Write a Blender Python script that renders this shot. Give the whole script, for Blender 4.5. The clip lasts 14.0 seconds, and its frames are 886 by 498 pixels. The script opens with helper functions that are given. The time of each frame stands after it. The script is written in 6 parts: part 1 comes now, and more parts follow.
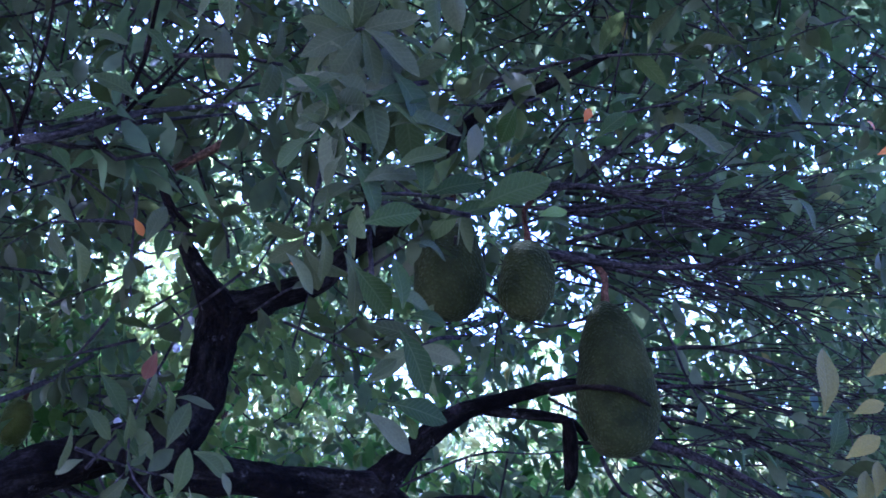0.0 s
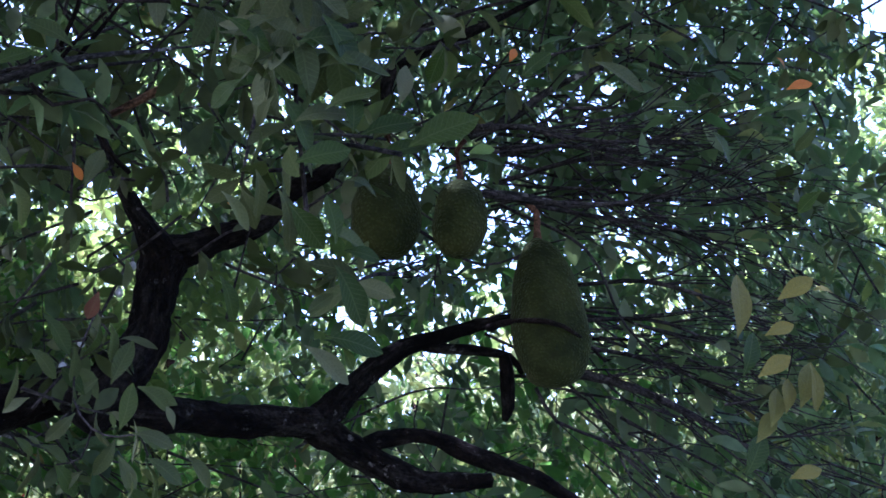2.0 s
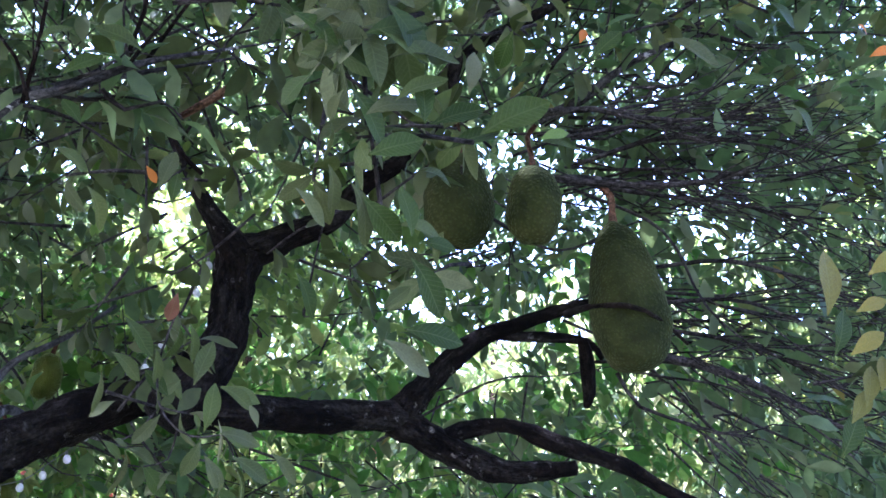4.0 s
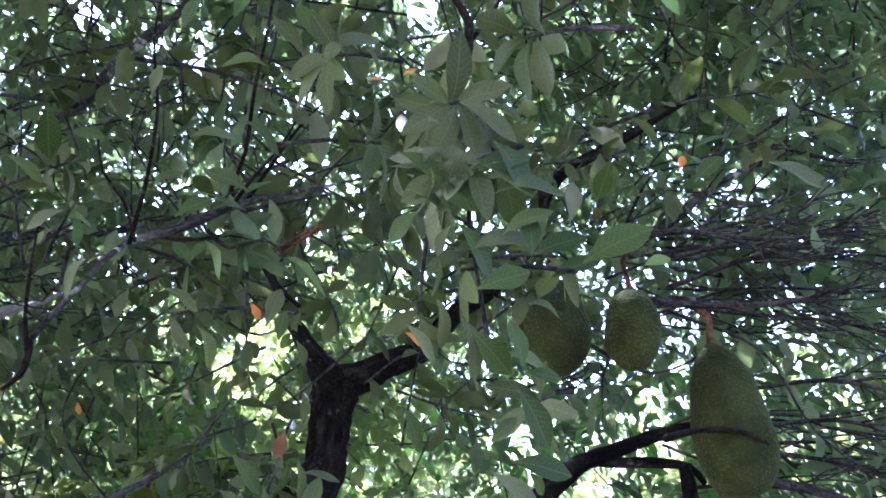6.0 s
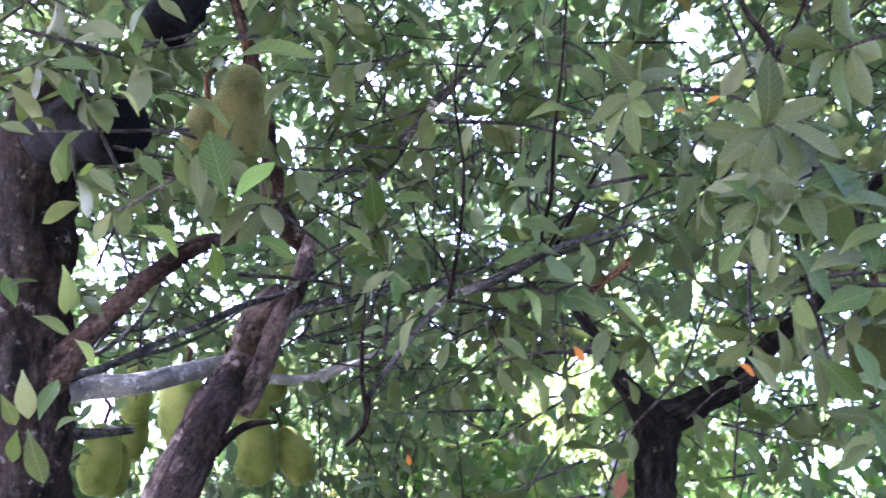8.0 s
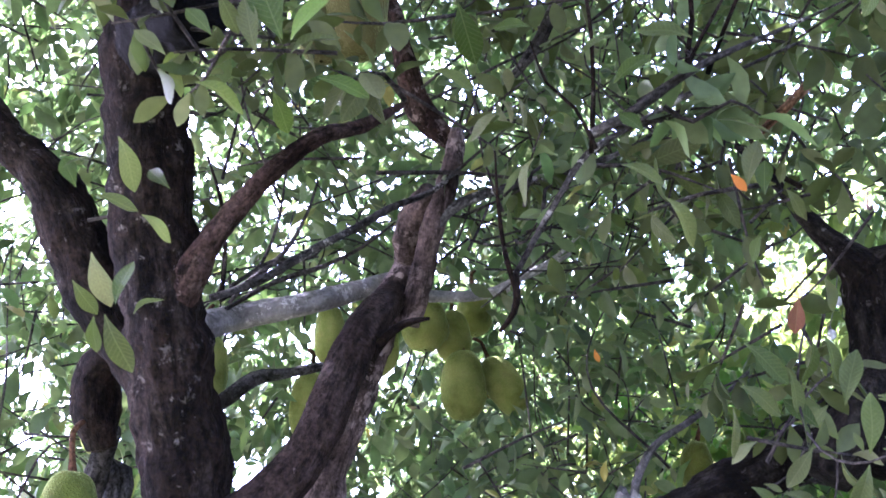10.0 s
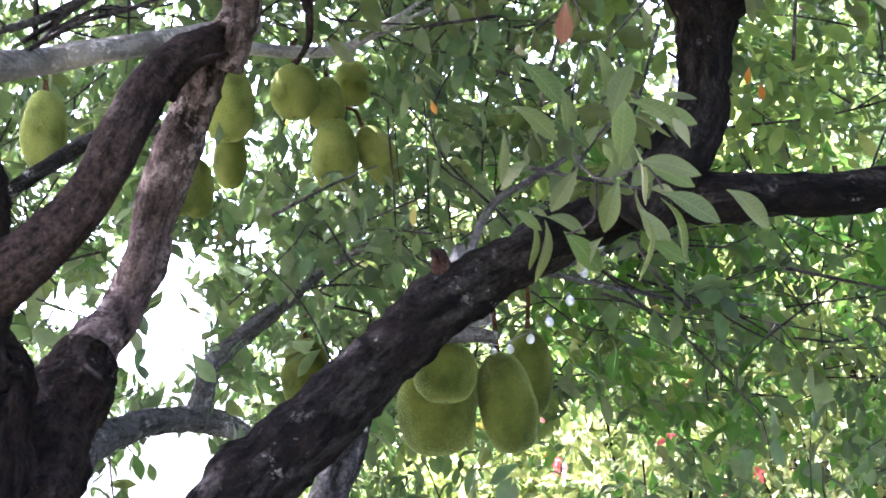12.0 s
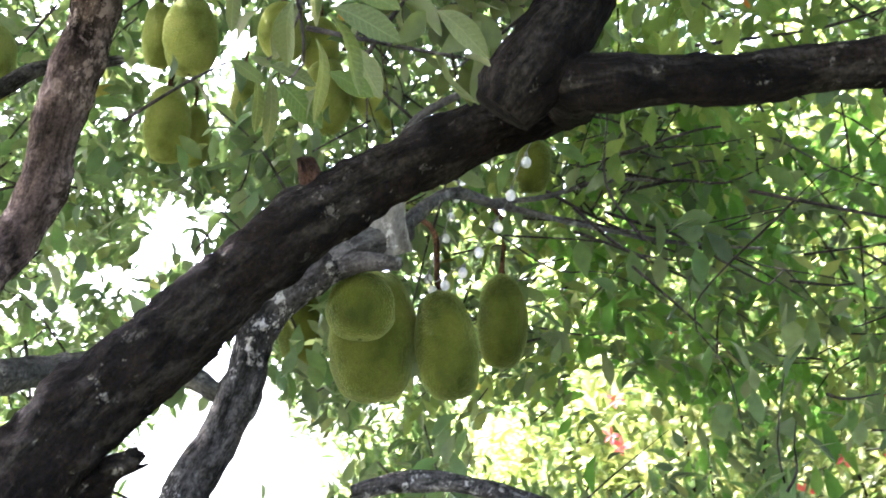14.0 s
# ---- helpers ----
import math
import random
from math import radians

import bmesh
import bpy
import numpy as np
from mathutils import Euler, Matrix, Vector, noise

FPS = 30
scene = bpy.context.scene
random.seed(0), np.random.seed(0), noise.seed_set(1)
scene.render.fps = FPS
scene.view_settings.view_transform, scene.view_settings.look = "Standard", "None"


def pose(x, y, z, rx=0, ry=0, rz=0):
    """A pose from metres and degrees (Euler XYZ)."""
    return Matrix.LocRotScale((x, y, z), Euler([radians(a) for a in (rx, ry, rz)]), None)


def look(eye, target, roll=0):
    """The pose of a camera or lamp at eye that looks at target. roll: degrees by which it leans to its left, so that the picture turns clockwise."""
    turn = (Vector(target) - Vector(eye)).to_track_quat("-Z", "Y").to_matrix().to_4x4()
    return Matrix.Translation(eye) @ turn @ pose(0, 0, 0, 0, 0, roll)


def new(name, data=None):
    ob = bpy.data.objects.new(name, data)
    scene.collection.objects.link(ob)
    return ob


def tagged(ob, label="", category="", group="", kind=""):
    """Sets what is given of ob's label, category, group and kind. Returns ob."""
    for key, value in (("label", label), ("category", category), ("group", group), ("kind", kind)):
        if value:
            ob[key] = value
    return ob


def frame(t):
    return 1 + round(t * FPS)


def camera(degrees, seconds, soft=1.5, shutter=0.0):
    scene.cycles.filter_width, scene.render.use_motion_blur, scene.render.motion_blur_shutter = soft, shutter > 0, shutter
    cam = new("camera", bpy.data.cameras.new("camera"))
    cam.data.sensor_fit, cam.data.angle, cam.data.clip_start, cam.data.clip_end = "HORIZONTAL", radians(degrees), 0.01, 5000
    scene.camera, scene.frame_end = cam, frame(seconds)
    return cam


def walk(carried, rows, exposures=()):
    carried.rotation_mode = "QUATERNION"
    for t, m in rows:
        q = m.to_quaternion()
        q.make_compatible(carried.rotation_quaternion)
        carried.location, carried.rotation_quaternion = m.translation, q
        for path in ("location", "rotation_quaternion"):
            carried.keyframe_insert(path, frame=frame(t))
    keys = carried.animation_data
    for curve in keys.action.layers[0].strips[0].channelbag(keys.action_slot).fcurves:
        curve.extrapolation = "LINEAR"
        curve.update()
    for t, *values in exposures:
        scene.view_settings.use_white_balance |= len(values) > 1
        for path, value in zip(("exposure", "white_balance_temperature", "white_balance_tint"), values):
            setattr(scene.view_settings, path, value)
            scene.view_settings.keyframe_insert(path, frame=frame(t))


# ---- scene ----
# ---- camera and walk ----
cam = camera(42.64, 14.0, soft=1.6, shutter=0.3)
# seconds, place, turn
PATH = [
    (0, (-0.017, 0.050, 1.634), (110.48, -3.16, -1.18)),
    (0.5, (-0.012, 0.069, 1.638), (109.67, -2.63, -3.14)),
    (1, (-0.005, 0.106, 1.644), (108.40, -2.09, -4.95)),
    (1.5, (0.006, -0.019, 1.593), (108.00, -1.73, -4.71)),
    (2, (0.007, -0.016, 1.589), (107.97, -1.28, -3.41)),
    (2.5, (0.008, -0.011, 1.596), (107.87, -1.00, -1.97)),
    (3, (0.000, 0.000, 1.600), (107.29, -0.57, -0.98)),
    (3.2, (0.012, 0.009, 1.596), (107.21, -0.58, -0.36)),
    (5.3, (-0.043, 0.008, 1.605), (109.25, 0.47, 1.75)),
    (5.5, (-0.044, 0.014, 1.605), (110.93, 0.26, 2.46)),
    (6, (-0.063, -0.003, 1.621), (113.26, 0.17, 4.54)),
    (6.5, (-0.082, -0.019, 1.624), (114.92, -0.14, 7.25)),
    (7, (-0.111, -0.033, 1.626), (115.99, -0.79, 11.44)),
    (7.5, (-0.135, -0.044, 1.628), (115.99, -0.92, 15.08)),
    (8, (-0.139, -0.038, 1.620), (115.12, -0.43, 19.34)),
    (8.2, (-0.123, -0.020, 1.618), (114.80, -0.35, 21.35)),
    (10.3, (-0.049, 0.416, 1.520), (113.15, 1.77, 34.69)),
    (10.5, (-0.024, 0.459, 1.526), (111.45, 2.14, 34.68)),
    (11, (0.024, 0.532, 1.514), (108.39, 2.18, 33.48)),
    (11.5, (0.069, 0.597, 1.488), (105.61, 2.14, 32.62)),
    (12, (0.079, 0.660, 1.441), (103.88, 2.06, 31.72)),
    (12.5, (0.053, 0.833, 1.410), (104.22, 1.86, 31.12)),
    (13, (0.093, 0.952, 1.391), (104.50, 2.18, 30.76)),
    (13.5, (0.226, 1.081, 1.376), (104.79, 1.19, 33.63)),
    (14, (0.350, 1.223, 1.336), (103.79, 0.22, 39.22)),
]
walk(cam, [(t, pose(*p, *r)) for t, p, r in PATH],
     [(0, 4.40, 4100, 58), (0.5, 4.5, 4220, 54), (1.0, 4.56, 4380, 46), (1.5, 4.16, 4640, 36), (2.0, 3.86, 4620, 38), (2.4, 4.24, 4540, 35), (3.0, 4.66, 4640, 34), (5.3, 5.15, 4900, 41),
      (6.5, 5.29, 4880, 41), (8.0, 5.91, 5000, 46), (10.3, 5.6, 5180, 43), (11.0, 5.83, 5460, 31), (12.0, 5.92, 5440, 34), (13.4, 5.92, 5500, 30), (14.0, 5.92, 5880, 23)])

# ---- world and sun ----
SUN_EL, SUN_AZ = radians(55), radians(255)
world = bpy.data.worlds.new("world")
scene.world = world
world.use_nodes = True
wn = world.node_tree
sky = wn.nodes.new("ShaderNodeTexSky")
sky.sky_type, sky.sun_disc = "NISHITA", False
sky.sun_elevation, sky.sun_rotation = SUN_EL, SUN_AZ
sky.air_density, sky.dust_density, sky.ozone_density = 0.8, 6.0, 0.6
wn.links.new(sky.outputs[0], wn.nodes["Background"].inputs[0])
wn.nodes["Background"].inputs[1].default_value = 0.13
sun = new("sun", bpy.data.lights.new("sun", "SUN"))
sun.data.energy, sun.data.angle, sun.data.color = 3.2, radians(0.6), (1.0, 0.95, 0.86)
to_sun = Vector((math.sin(SUN_AZ) * math.cos(SUN_EL), math.cos(SUN_AZ) * math.cos(SUN_EL), math.sin(SUN_EL)))
sun.matrix_world = look(to_sun * 30, (0, 0, 0))


# ---- materials ----
class Mat:
    """A small helper round a node material."""

    def __init__(self, name):
        self.m = bpy.data.materials.new(name)
        self.m.use_nodes = True
        self.t = self.m.node_tree
        self.bsdf = self.t.nodes["Principled BSDF"]
        self.out = self.t.nodes["Material Output"]

    def node(self, kind, **values):
        n = self.t.nodes.new("ShaderNode" + kind)
        for k, v in values.items():
            n.inputs[k].default_value = v
        return n

    def link(self, a, b):
        self.t.links.new(a, b)

    def noise(self, scale, detail=4.0, rough=0.55):
        tc = self.node("TexCoord")
        n = self.node("TexNoise", Scale=scale, Detail=detail, Roughness=rough)
        self.link(tc.outputs["Object"], n.inputs["Vector"])
        return n

    def ramp(self, fac, stops):
        r = self.node("ValToRGB")
        el = r.color_ramp.elements
        while len(el) < len(stops):
            el.new(0.5)
        for e, (p, c) in zip(el, stops):
            e.position, e.color = p, (*c, 1)
        self.link(fac, r.inputs[0])
        return r.outputs[0]

    def mix(self, fac, a, b, mode="MIX"):
        n = self.t.nodes.new("ShaderNodeMix")
        n.data_type, n.blend_type = "RGBA", mode
        for s, v in ((n.inputs[0], fac), (n.inputs[6], a), (n.inputs[7], b)):
            if isinstance(v, (int, float)):
                s.default_value = v
            elif isinstance(v, tuple):
                s.default_value = (*v, 1)
            else:
                self.link(v, s)
        return n.outputs[2]

    def bump(self, height, strength, distance=0.01):
        b = self.node("Bump", Strength=strength, Distance=distance)
        self.link(height, b.inputs["Height"])
        self.link(b.outputs[0], self.bsdf.inputs["Normal"])
        return b


def bark(name, dark, mid, pale, patch, rough=0.9, scale=1.0, grain=0.2, cracks=0.55):
    """Bark: grain and cracks that run along the wood, broad blotches, and scattered lichen or peeled patches."""
    m = Mat(name)
    along = m.node("Attribute")
    along.attribute_name = "grain"

    def run(size, detail, roughness):
        n = m.node("TexNoise", Scale=size * scale, Detail=detail, Roughness=roughness)
        m.link(along.outputs["Vector"], n.inputs["Vector"])
        return n.outputs[0]

    fine = m.noise(95 * scale, 7, 0.7).outputs[0]
    broad = m.noise(8 * scale, 6, 0.62).outputs[0]
    furrow = run(52, 6, 0.7)
    flake = run(24, 5, 0.65)
    spots = m.noise(26 * scale, 8, 0.74).outputs[0]
    where = m.noise(4.5 * scale, 3, 0.5).outputs[0]
    grey = lambda v: (v, v, v)
    col = m.mix(m.ramp(broad, [(0.36, grey(0)), (0.64, grey(1))]), dark, mid)
    col = m.mix(m.ramp(flake, [(0.50, grey(0)), (0.60, grey(0.75))]), col, tuple(0.84 * a + 0.16 * c for a, c in zip(mid, pale)))
    col = m.mix(1.0, col, m.ramp(fine, [(0.36, grey(grain)), (0.66, grey(1.0))]), "MULTIPLY")
    mask = m.mix(1.0, m.ramp(spots, [(patch, grey(0)), (patch + 0.05, grey(1))]), m.ramp(where, [(0.45, grey(0)), (0.58, grey(0.9))]), "MULTIPLY")
    col = m.mix(mask, col, pale)
    col = m.mix(1.0, col, m.ramp(furrow, [(cracks - 0.17, grey(grain)), (cracks - 0.03, grey(1))]), "MULTIPLY")
    m.link(col, m.bsdf.inputs["Base Color"])
    m.bsdf.inputs["Roughness"].default_value = rough
    m.bsdf.inputs["Specular IOR Level"].default_value = 0.06
    m.bump(m.mix(0.3, m.mix(0.5, furrow, flake), fine), 1.0, 0.03)
    return m.m


def leaf_material(name, tones, per_object=False, through_light=0.4, rough=0.55):
    """A leaf: a skin over a body that lets light through, each leaf of its own tone; veins on the leaves close by."""
    m = Mat(name)
    if per_object:
        rnd = m.node("ObjectInfo").outputs["Random"]
    else:
        rnd = m.node("NewGeometry").outputs["Random Per Island"]
    blot = m.noise(28, 4, 0.6)
    col = m.mix(1.0, m.ramp(rnd, tones), m.ramp(blot.outputs[0], [(0.3, (0.66, 0.68, 0.68)), (0.75, (1, 1, 1))]), "MULTIPLY")
    height = blot.outputs[0]
    if per_object:
        tc = m.node("TexCoord")
        sep = m.node("SeparateXYZ")
        m.link(tc.outputs["Object"], sep.inputs[0])

        def calc(op, p, q):
            n = m.node("Math")
            n.operation = op
            for s, v in zip(n.inputs, (p, q)):
                if isinstance(v, (int, float)):
                    s.default_value = v
                else:
                    m.link(v, s)
            return n.outputs[0]

        side = calc("ABSOLUTE", sep.outputs[1], 0)
        stripe = calc("SINE", calc("MULTIPLY", calc("SUBTRACT", sep.outputs[0], calc("MULTIPLY", side, 0.9)), 75.0), 0)
        vein = calc("MAXIMUM", m.ramp(stripe, [(0.8, (0, 0, 0)), (1.0, (0.75, 0.75, 0.75))]), m.ramp(side, [(0.004, (1, 1, 1)), (0.016, (0, 0, 0))]))
        col = m.mix(calc("MULTIPLY", vein, 0.16), col, (0.17, 0.18, 0.08))
        height = calc("SUBTRACT", blot.outputs[0], calc("MULTIPLY", vein, 0.5))
    m.link(col, m.bsdf.inputs["Base Color"])
    m.bsdf.inputs["Roughness"].default_value = rough
    m.bsdf.inputs["Specular IOR Level"].default_value = 0.16
    tr = m.node("BsdfTranslucent")
    m.link(m.mix(1.0, col, (1.18, 1.26, 0.8), "MULTIPLY"), tr.inputs[0])
    mx = m.node("MixShader")
    mx.inputs[0].default_value = through_light
    m.link(m.bsdf.outputs[0], mx.inputs[1])
    m.link(tr.outputs[0], mx.inputs[2])
    m.link(mx.outputs[0], m.out.inputs[0])
    m.bump(height, 0.35, 0.004)
    return m.m


def skin(name, deep, mid, light, brown, bloom=0.4, spikes=210.0, dots=0.84):
    """Jackfruit rind: olive green with brown stains, covered in small blunt points."""
    m = Mat(name)
    vor = m.node("TexVoronoi", Scale=spikes)
    tc = m.node("TexCoord")
    m.link(tc.outputs["Object"], vor.inputs["Vector"])
    broad = m.noise(9, 5, 0.65)
    fine = m.noise(40, 6, 0.7)
    col = m.ramp(broad.outputs[0], [(0.32, tuple(c * 0.75 for c in deep)), (0.5, mid), (0.7, light)])
    patch = m.noise(11, 2, 0.45)
    col = m.mix(1.0, col, m.ramp(patch.outputs[0], [(0.3, (0.8, 0.82, 0.78)), (0.62, (1, 1, 1))]), "MULTIPLY")
    col = m.mix(m.ramp(fine.outputs[0], [(0.52, (0, 0, 0)), (0.7, (0.4, 0.4, 0.4))]), col, brown)
    tip = m.ramp(vor.outputs["Distance"], [(0.0, (1, 1, 1)), (0.55, (dots, dots, dots * 0.94))])
    m.link(m.mix(1.0, col, tip, "MULTIPLY"), m.bsdf.inputs["Base Color"])
    m.bsdf.inputs["Roughness"].default_value = 0.95
    m.bsdf.inputs["Specular IOR Level"].default_value = 0.1
    m.bsdf.inputs["Sheen Weight"].default_value = bloom
    m.bsdf.inputs["Sheen Roughness"].default_value = 0.4
    m.bsdf.inputs["Sheen Tint"].default_value = (0.5, 0.6, 0.22, 1)
    inv = m.ramp(vor.outputs["Distance"], [(0.0, (1, 1, 1)), (0.6, (0, 0, 0))])
    m.bump(inv, 0.65, 0.55 / spikes)
    return m.m


# the limbs' backlit darkness is put into the near-black tones of these barks
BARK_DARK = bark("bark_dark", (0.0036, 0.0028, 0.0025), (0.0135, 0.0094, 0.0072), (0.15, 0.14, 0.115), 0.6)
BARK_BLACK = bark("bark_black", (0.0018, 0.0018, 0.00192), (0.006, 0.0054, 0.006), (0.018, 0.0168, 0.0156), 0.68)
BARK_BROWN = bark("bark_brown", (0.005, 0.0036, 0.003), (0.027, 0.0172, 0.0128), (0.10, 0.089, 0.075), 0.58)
BARK_RED = bark("bark_red", (0.018, 0.010, 0.008), (0.075, 0.045, 0.034), (0.22, 0.17, 0.14), 0.56)
BARK_PEEL = bark("bark_peel", (0.014, 0.0095, 0.0095), (0.155, 0.112, 0.096), (0.27, 0.215, 0.19), 0.5, grain=0.35, scale=1.25)
BARK_PALE = bark("bark_pale", (0.15, 0.14, 0.125), (0.33, 0.315, 0.285), (0.50, 0.48, 0.44), 0.54, grain=0.6, cracks=0.46)
BARK_ASH = bark("bark_ash", (0.07, 0.066, 0.062), (0.14, 0.135, 0.125), (0.28, 0.27, 0.25), 0.54, grain=0.4)
BARK_GREY = bark("bark_grey", (0.027, 0.0255, 0.024), (0.093, 0.0855, 0.0795), (0.36, 0.345, 0.315), 0.53)
WOOD_CUT = bark("wood_cut", (0.12, 0.06, 0.03), (0.3, 0.17, 0.09), (0.45, 0.4, 0.36), 0.6)
BARK_STUB = bark("bark_stub", (0.022, 0.012, 0.008), (0.065, 0.034, 0.021), (0.16, 0.12, 0.10), 0.62)
BARK_SMOOTH = bark("bark_smooth", (0.014, 0.009, 0.0075), (0.046, 0.03, 0.024), (0.15, 0.12, 0.10), 0.63)
TWIG = bark("twig_bark", (0.04, 0.034, 0.031), (0.10, 0.087, 0.078), (0.18, 0.16, 0.14), 0.6)
STALK = bark("stalk", (0.07, 0.036, 0.018), (0.19, 0.095, 0.05), (0.24, 0.18, 0.11), 0.7)
GREENS = [(0.0, (0.062, 0.09, 0.04)), (0.12, (0.105, 0.15, 0.065)), (0.25, (0.065, 0.115, 0.038)), (0.38, (0.125, 0.145, 0.075)), (0.5, (0.085, 0.15, 0.05)),
          (0.62, (0.055, 0.08, 0.045)), (0.75, (0.115, 0.175, 0.06)), (0.86, (0.145, 0.172, 0.09)), (0.95, (0.11, 0.155, 0.06)),
          (0.9955, (0.17, 0.18, 0.06)), (1.0, (0.26, 0.2, 0.05))]
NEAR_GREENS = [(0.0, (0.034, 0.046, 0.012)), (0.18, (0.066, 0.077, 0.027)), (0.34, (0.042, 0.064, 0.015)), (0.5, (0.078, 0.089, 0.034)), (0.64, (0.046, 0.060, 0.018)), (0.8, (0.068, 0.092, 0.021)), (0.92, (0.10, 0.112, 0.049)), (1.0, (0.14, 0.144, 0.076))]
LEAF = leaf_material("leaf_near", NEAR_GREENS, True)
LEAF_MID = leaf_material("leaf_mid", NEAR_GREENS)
# bright copies of the crown leaf: sunlight and backlight are put into their colour
LEAF_SUNLIT = leaf_material("leaf_sunlit", [(0.0, (0.06, 0.14, 0.028)), (0.3, (0.10, 0.20, 0.04)), (0.6, (0.07, 0.155, 0.034)), (0.9, (0.15, 0.24, 0.055)), (1.0, (0.19, 0.25, 0.065))], through_light=0.65)
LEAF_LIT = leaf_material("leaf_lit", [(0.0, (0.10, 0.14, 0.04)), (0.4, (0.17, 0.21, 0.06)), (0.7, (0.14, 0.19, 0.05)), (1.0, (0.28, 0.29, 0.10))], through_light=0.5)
LEAF_BACKLIT = leaf_material("leaf_backlit", [(0.0, (0.11, 0.17, 0.045)), (0.6, (0.15, 0.21, 0.055)), (1.0, (0.22, 0.27, 0.08))], through_light=0.65)
LEAF_CROWN = leaf_material("leaf_crown", GREENS)
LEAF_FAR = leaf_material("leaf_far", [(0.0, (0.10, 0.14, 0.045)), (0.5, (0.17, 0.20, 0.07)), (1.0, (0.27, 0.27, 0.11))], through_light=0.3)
LEAF_RED = leaf_material("leaf_red", [(0.0, (0.11, 0.045, 0.028)), (1.0, (0.14, 0.058, 0.034))], True)
LEAF_ORANGE = leaf_material("leaf_orange", [(0.0, (0.45, 0.14, 0.02)), (1.0, (0.5, 0.2, 0.03))], True)
LEAF_LIME = leaf_material("leaf_lime", [(0.0, (0.11, 0.19, 0.035)), (1.0, (0.16, 0.22, 0.05))], True)
# deeper green for near leaves, with the tree's shade put into the colour
LEAF_SHADY_GREEN = leaf_material("leaf_shady_green", [(0.0, (0.026, 0.046, 0.007)), (0.5, (0.036, 0.06, 0.009)), (1.0, (0.052, 0.078, 0.012))], True)
LEAF_YELLOW = leaf_material("leaf_yellow", [(0.0, (0.115, 0.112, 0.022)), (1.0, (0.18, 0.152, 0.028))], True)
# darker and paler rinds: shade and open light are put into the colour
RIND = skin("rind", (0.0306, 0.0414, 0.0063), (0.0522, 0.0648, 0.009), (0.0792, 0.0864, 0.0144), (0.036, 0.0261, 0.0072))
RIND_SHADED = skin("rind_shaded", (0.019, 0.0245, 0.0056), (0.029, 0.0345, 0.0074), (0.042, 0.046, 0.0115), (0.016, 0.013, 0.0048), 0.06, 125.0, 0.58)
RIND_LIT = skin("rind_lit", (0.138, 0.1667, 0.0345), (0.1898, 0.2162, 0.0506), (0.253, 0.2645, 0.07475), (0.1495, 0.1265, 0.046))
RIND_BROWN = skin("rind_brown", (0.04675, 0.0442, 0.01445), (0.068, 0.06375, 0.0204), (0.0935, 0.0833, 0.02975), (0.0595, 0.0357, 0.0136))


def plain(name, a, b, scale, rough=0.9):
    m = Mat(name)
    n = m.noise(scale, 6, 0.65)
    m.link(m.ramp(n.outputs[0], [(0.35, a), (0.65, b)]), m.bsdf.inputs["Base Color"])
    m.bsdf.inputs["Roughness"].default_value = rough
    m.bump(n.outputs[0], 0.6, 0.03)
    return m.m


WIRE = plain("dark_wire", (0.04, 0.045, 0.035), (0.07, 0.075, 0.06), 30.0, 0.5)
FROSTED = plain("frosted_glass", (0.86, 0.88, 0.90), (0.92, 0.93, 0.94), 40.0, 0.16)
FROSTED.node_tree.nodes["Principled BSDF"].inputs["Transmission Weight"].default_value = 0.55
PLASTER = plain("plaster", (0.56, 0.52, 0.45), (0.62, 0.58, 0.50), 2.0)
SOIL = plain("soil_and_grass", (0.07, 0.055, 0.035), (0.07, 0.09, 0.035), 3.0)


# ---- mesh helpers ----
def mesh_of(name, verts, faces, mats, grain=None, smooth=True):
    """A mesh from an array of points and an array of quads."""
    verts, faces = np.asarray(verts, np.float32), np.asarray(faces, np.int32)
    me = bpy.data.meshes.new(name)
    me.vertices.add(len(verts))
    me.vertices.foreach_set("co", verts.ravel())
    n = faces.shape[1]
    me.loops.add(faces.size)
    me.loops.foreach_set("vertex_index", faces.ravel())
    me.polygons.add(len(faces))
    me.polygons.foreach_set("loop_start", np.arange(0, faces.size, n, dtype=np.int32))
    me.polygons.foreach_set("use_smooth", np.full(len(faces), smooth))
    for m in mats:
        me.materials.append(m)
    if grain is not None:
        me.attributes.new("grain", "FLOAT_VECTOR", "POINT").data.foreach_set("vector", np.asarray(grain, np.float32).ravel())
    me.update(calc_edges=True)
    me.validate()
    return me


def part(name, me, parent, label=""):
    ob = new(name, me)
    ob.parent = parent
    if label:
        tagged(ob, label)
    return ob


def smooth_path(points, step):
    """Catmull-Rom through points (place and radius in one row), resampled about every step metres."""
    p = np.asarray(points, float)
    p = np.vstack([2 * p[0] - p[1], p, 2 * p[-1] - p[-2]])
    p[0, 3], p[-1, 3] = p[1, 3], p[-2, 3]
    rows = []
    for i in range(1, len(p) - 2):
        n = max(2, int(np.linalg.norm(p[i + 1, :3] - p[i, :3]) / step))
        t = np.linspace(0, 1, n, endpoint=False)[:, None]
        a, b, c, d = p[i - 1], p[i], p[i + 1], p[i + 2]
        rows.append(0.5 * (2 * b + (c - a) * t + (2 * a - 5 * b + 4 * c - d) * t ** 2 + (3 * b - a - 3 * c + d) * t ** 3))
    rows.append(p[-2:-1])
    out = np.vstack(rows)
    out[:, 3] = np.maximum(out[:, 3], 0.0015)
    return out


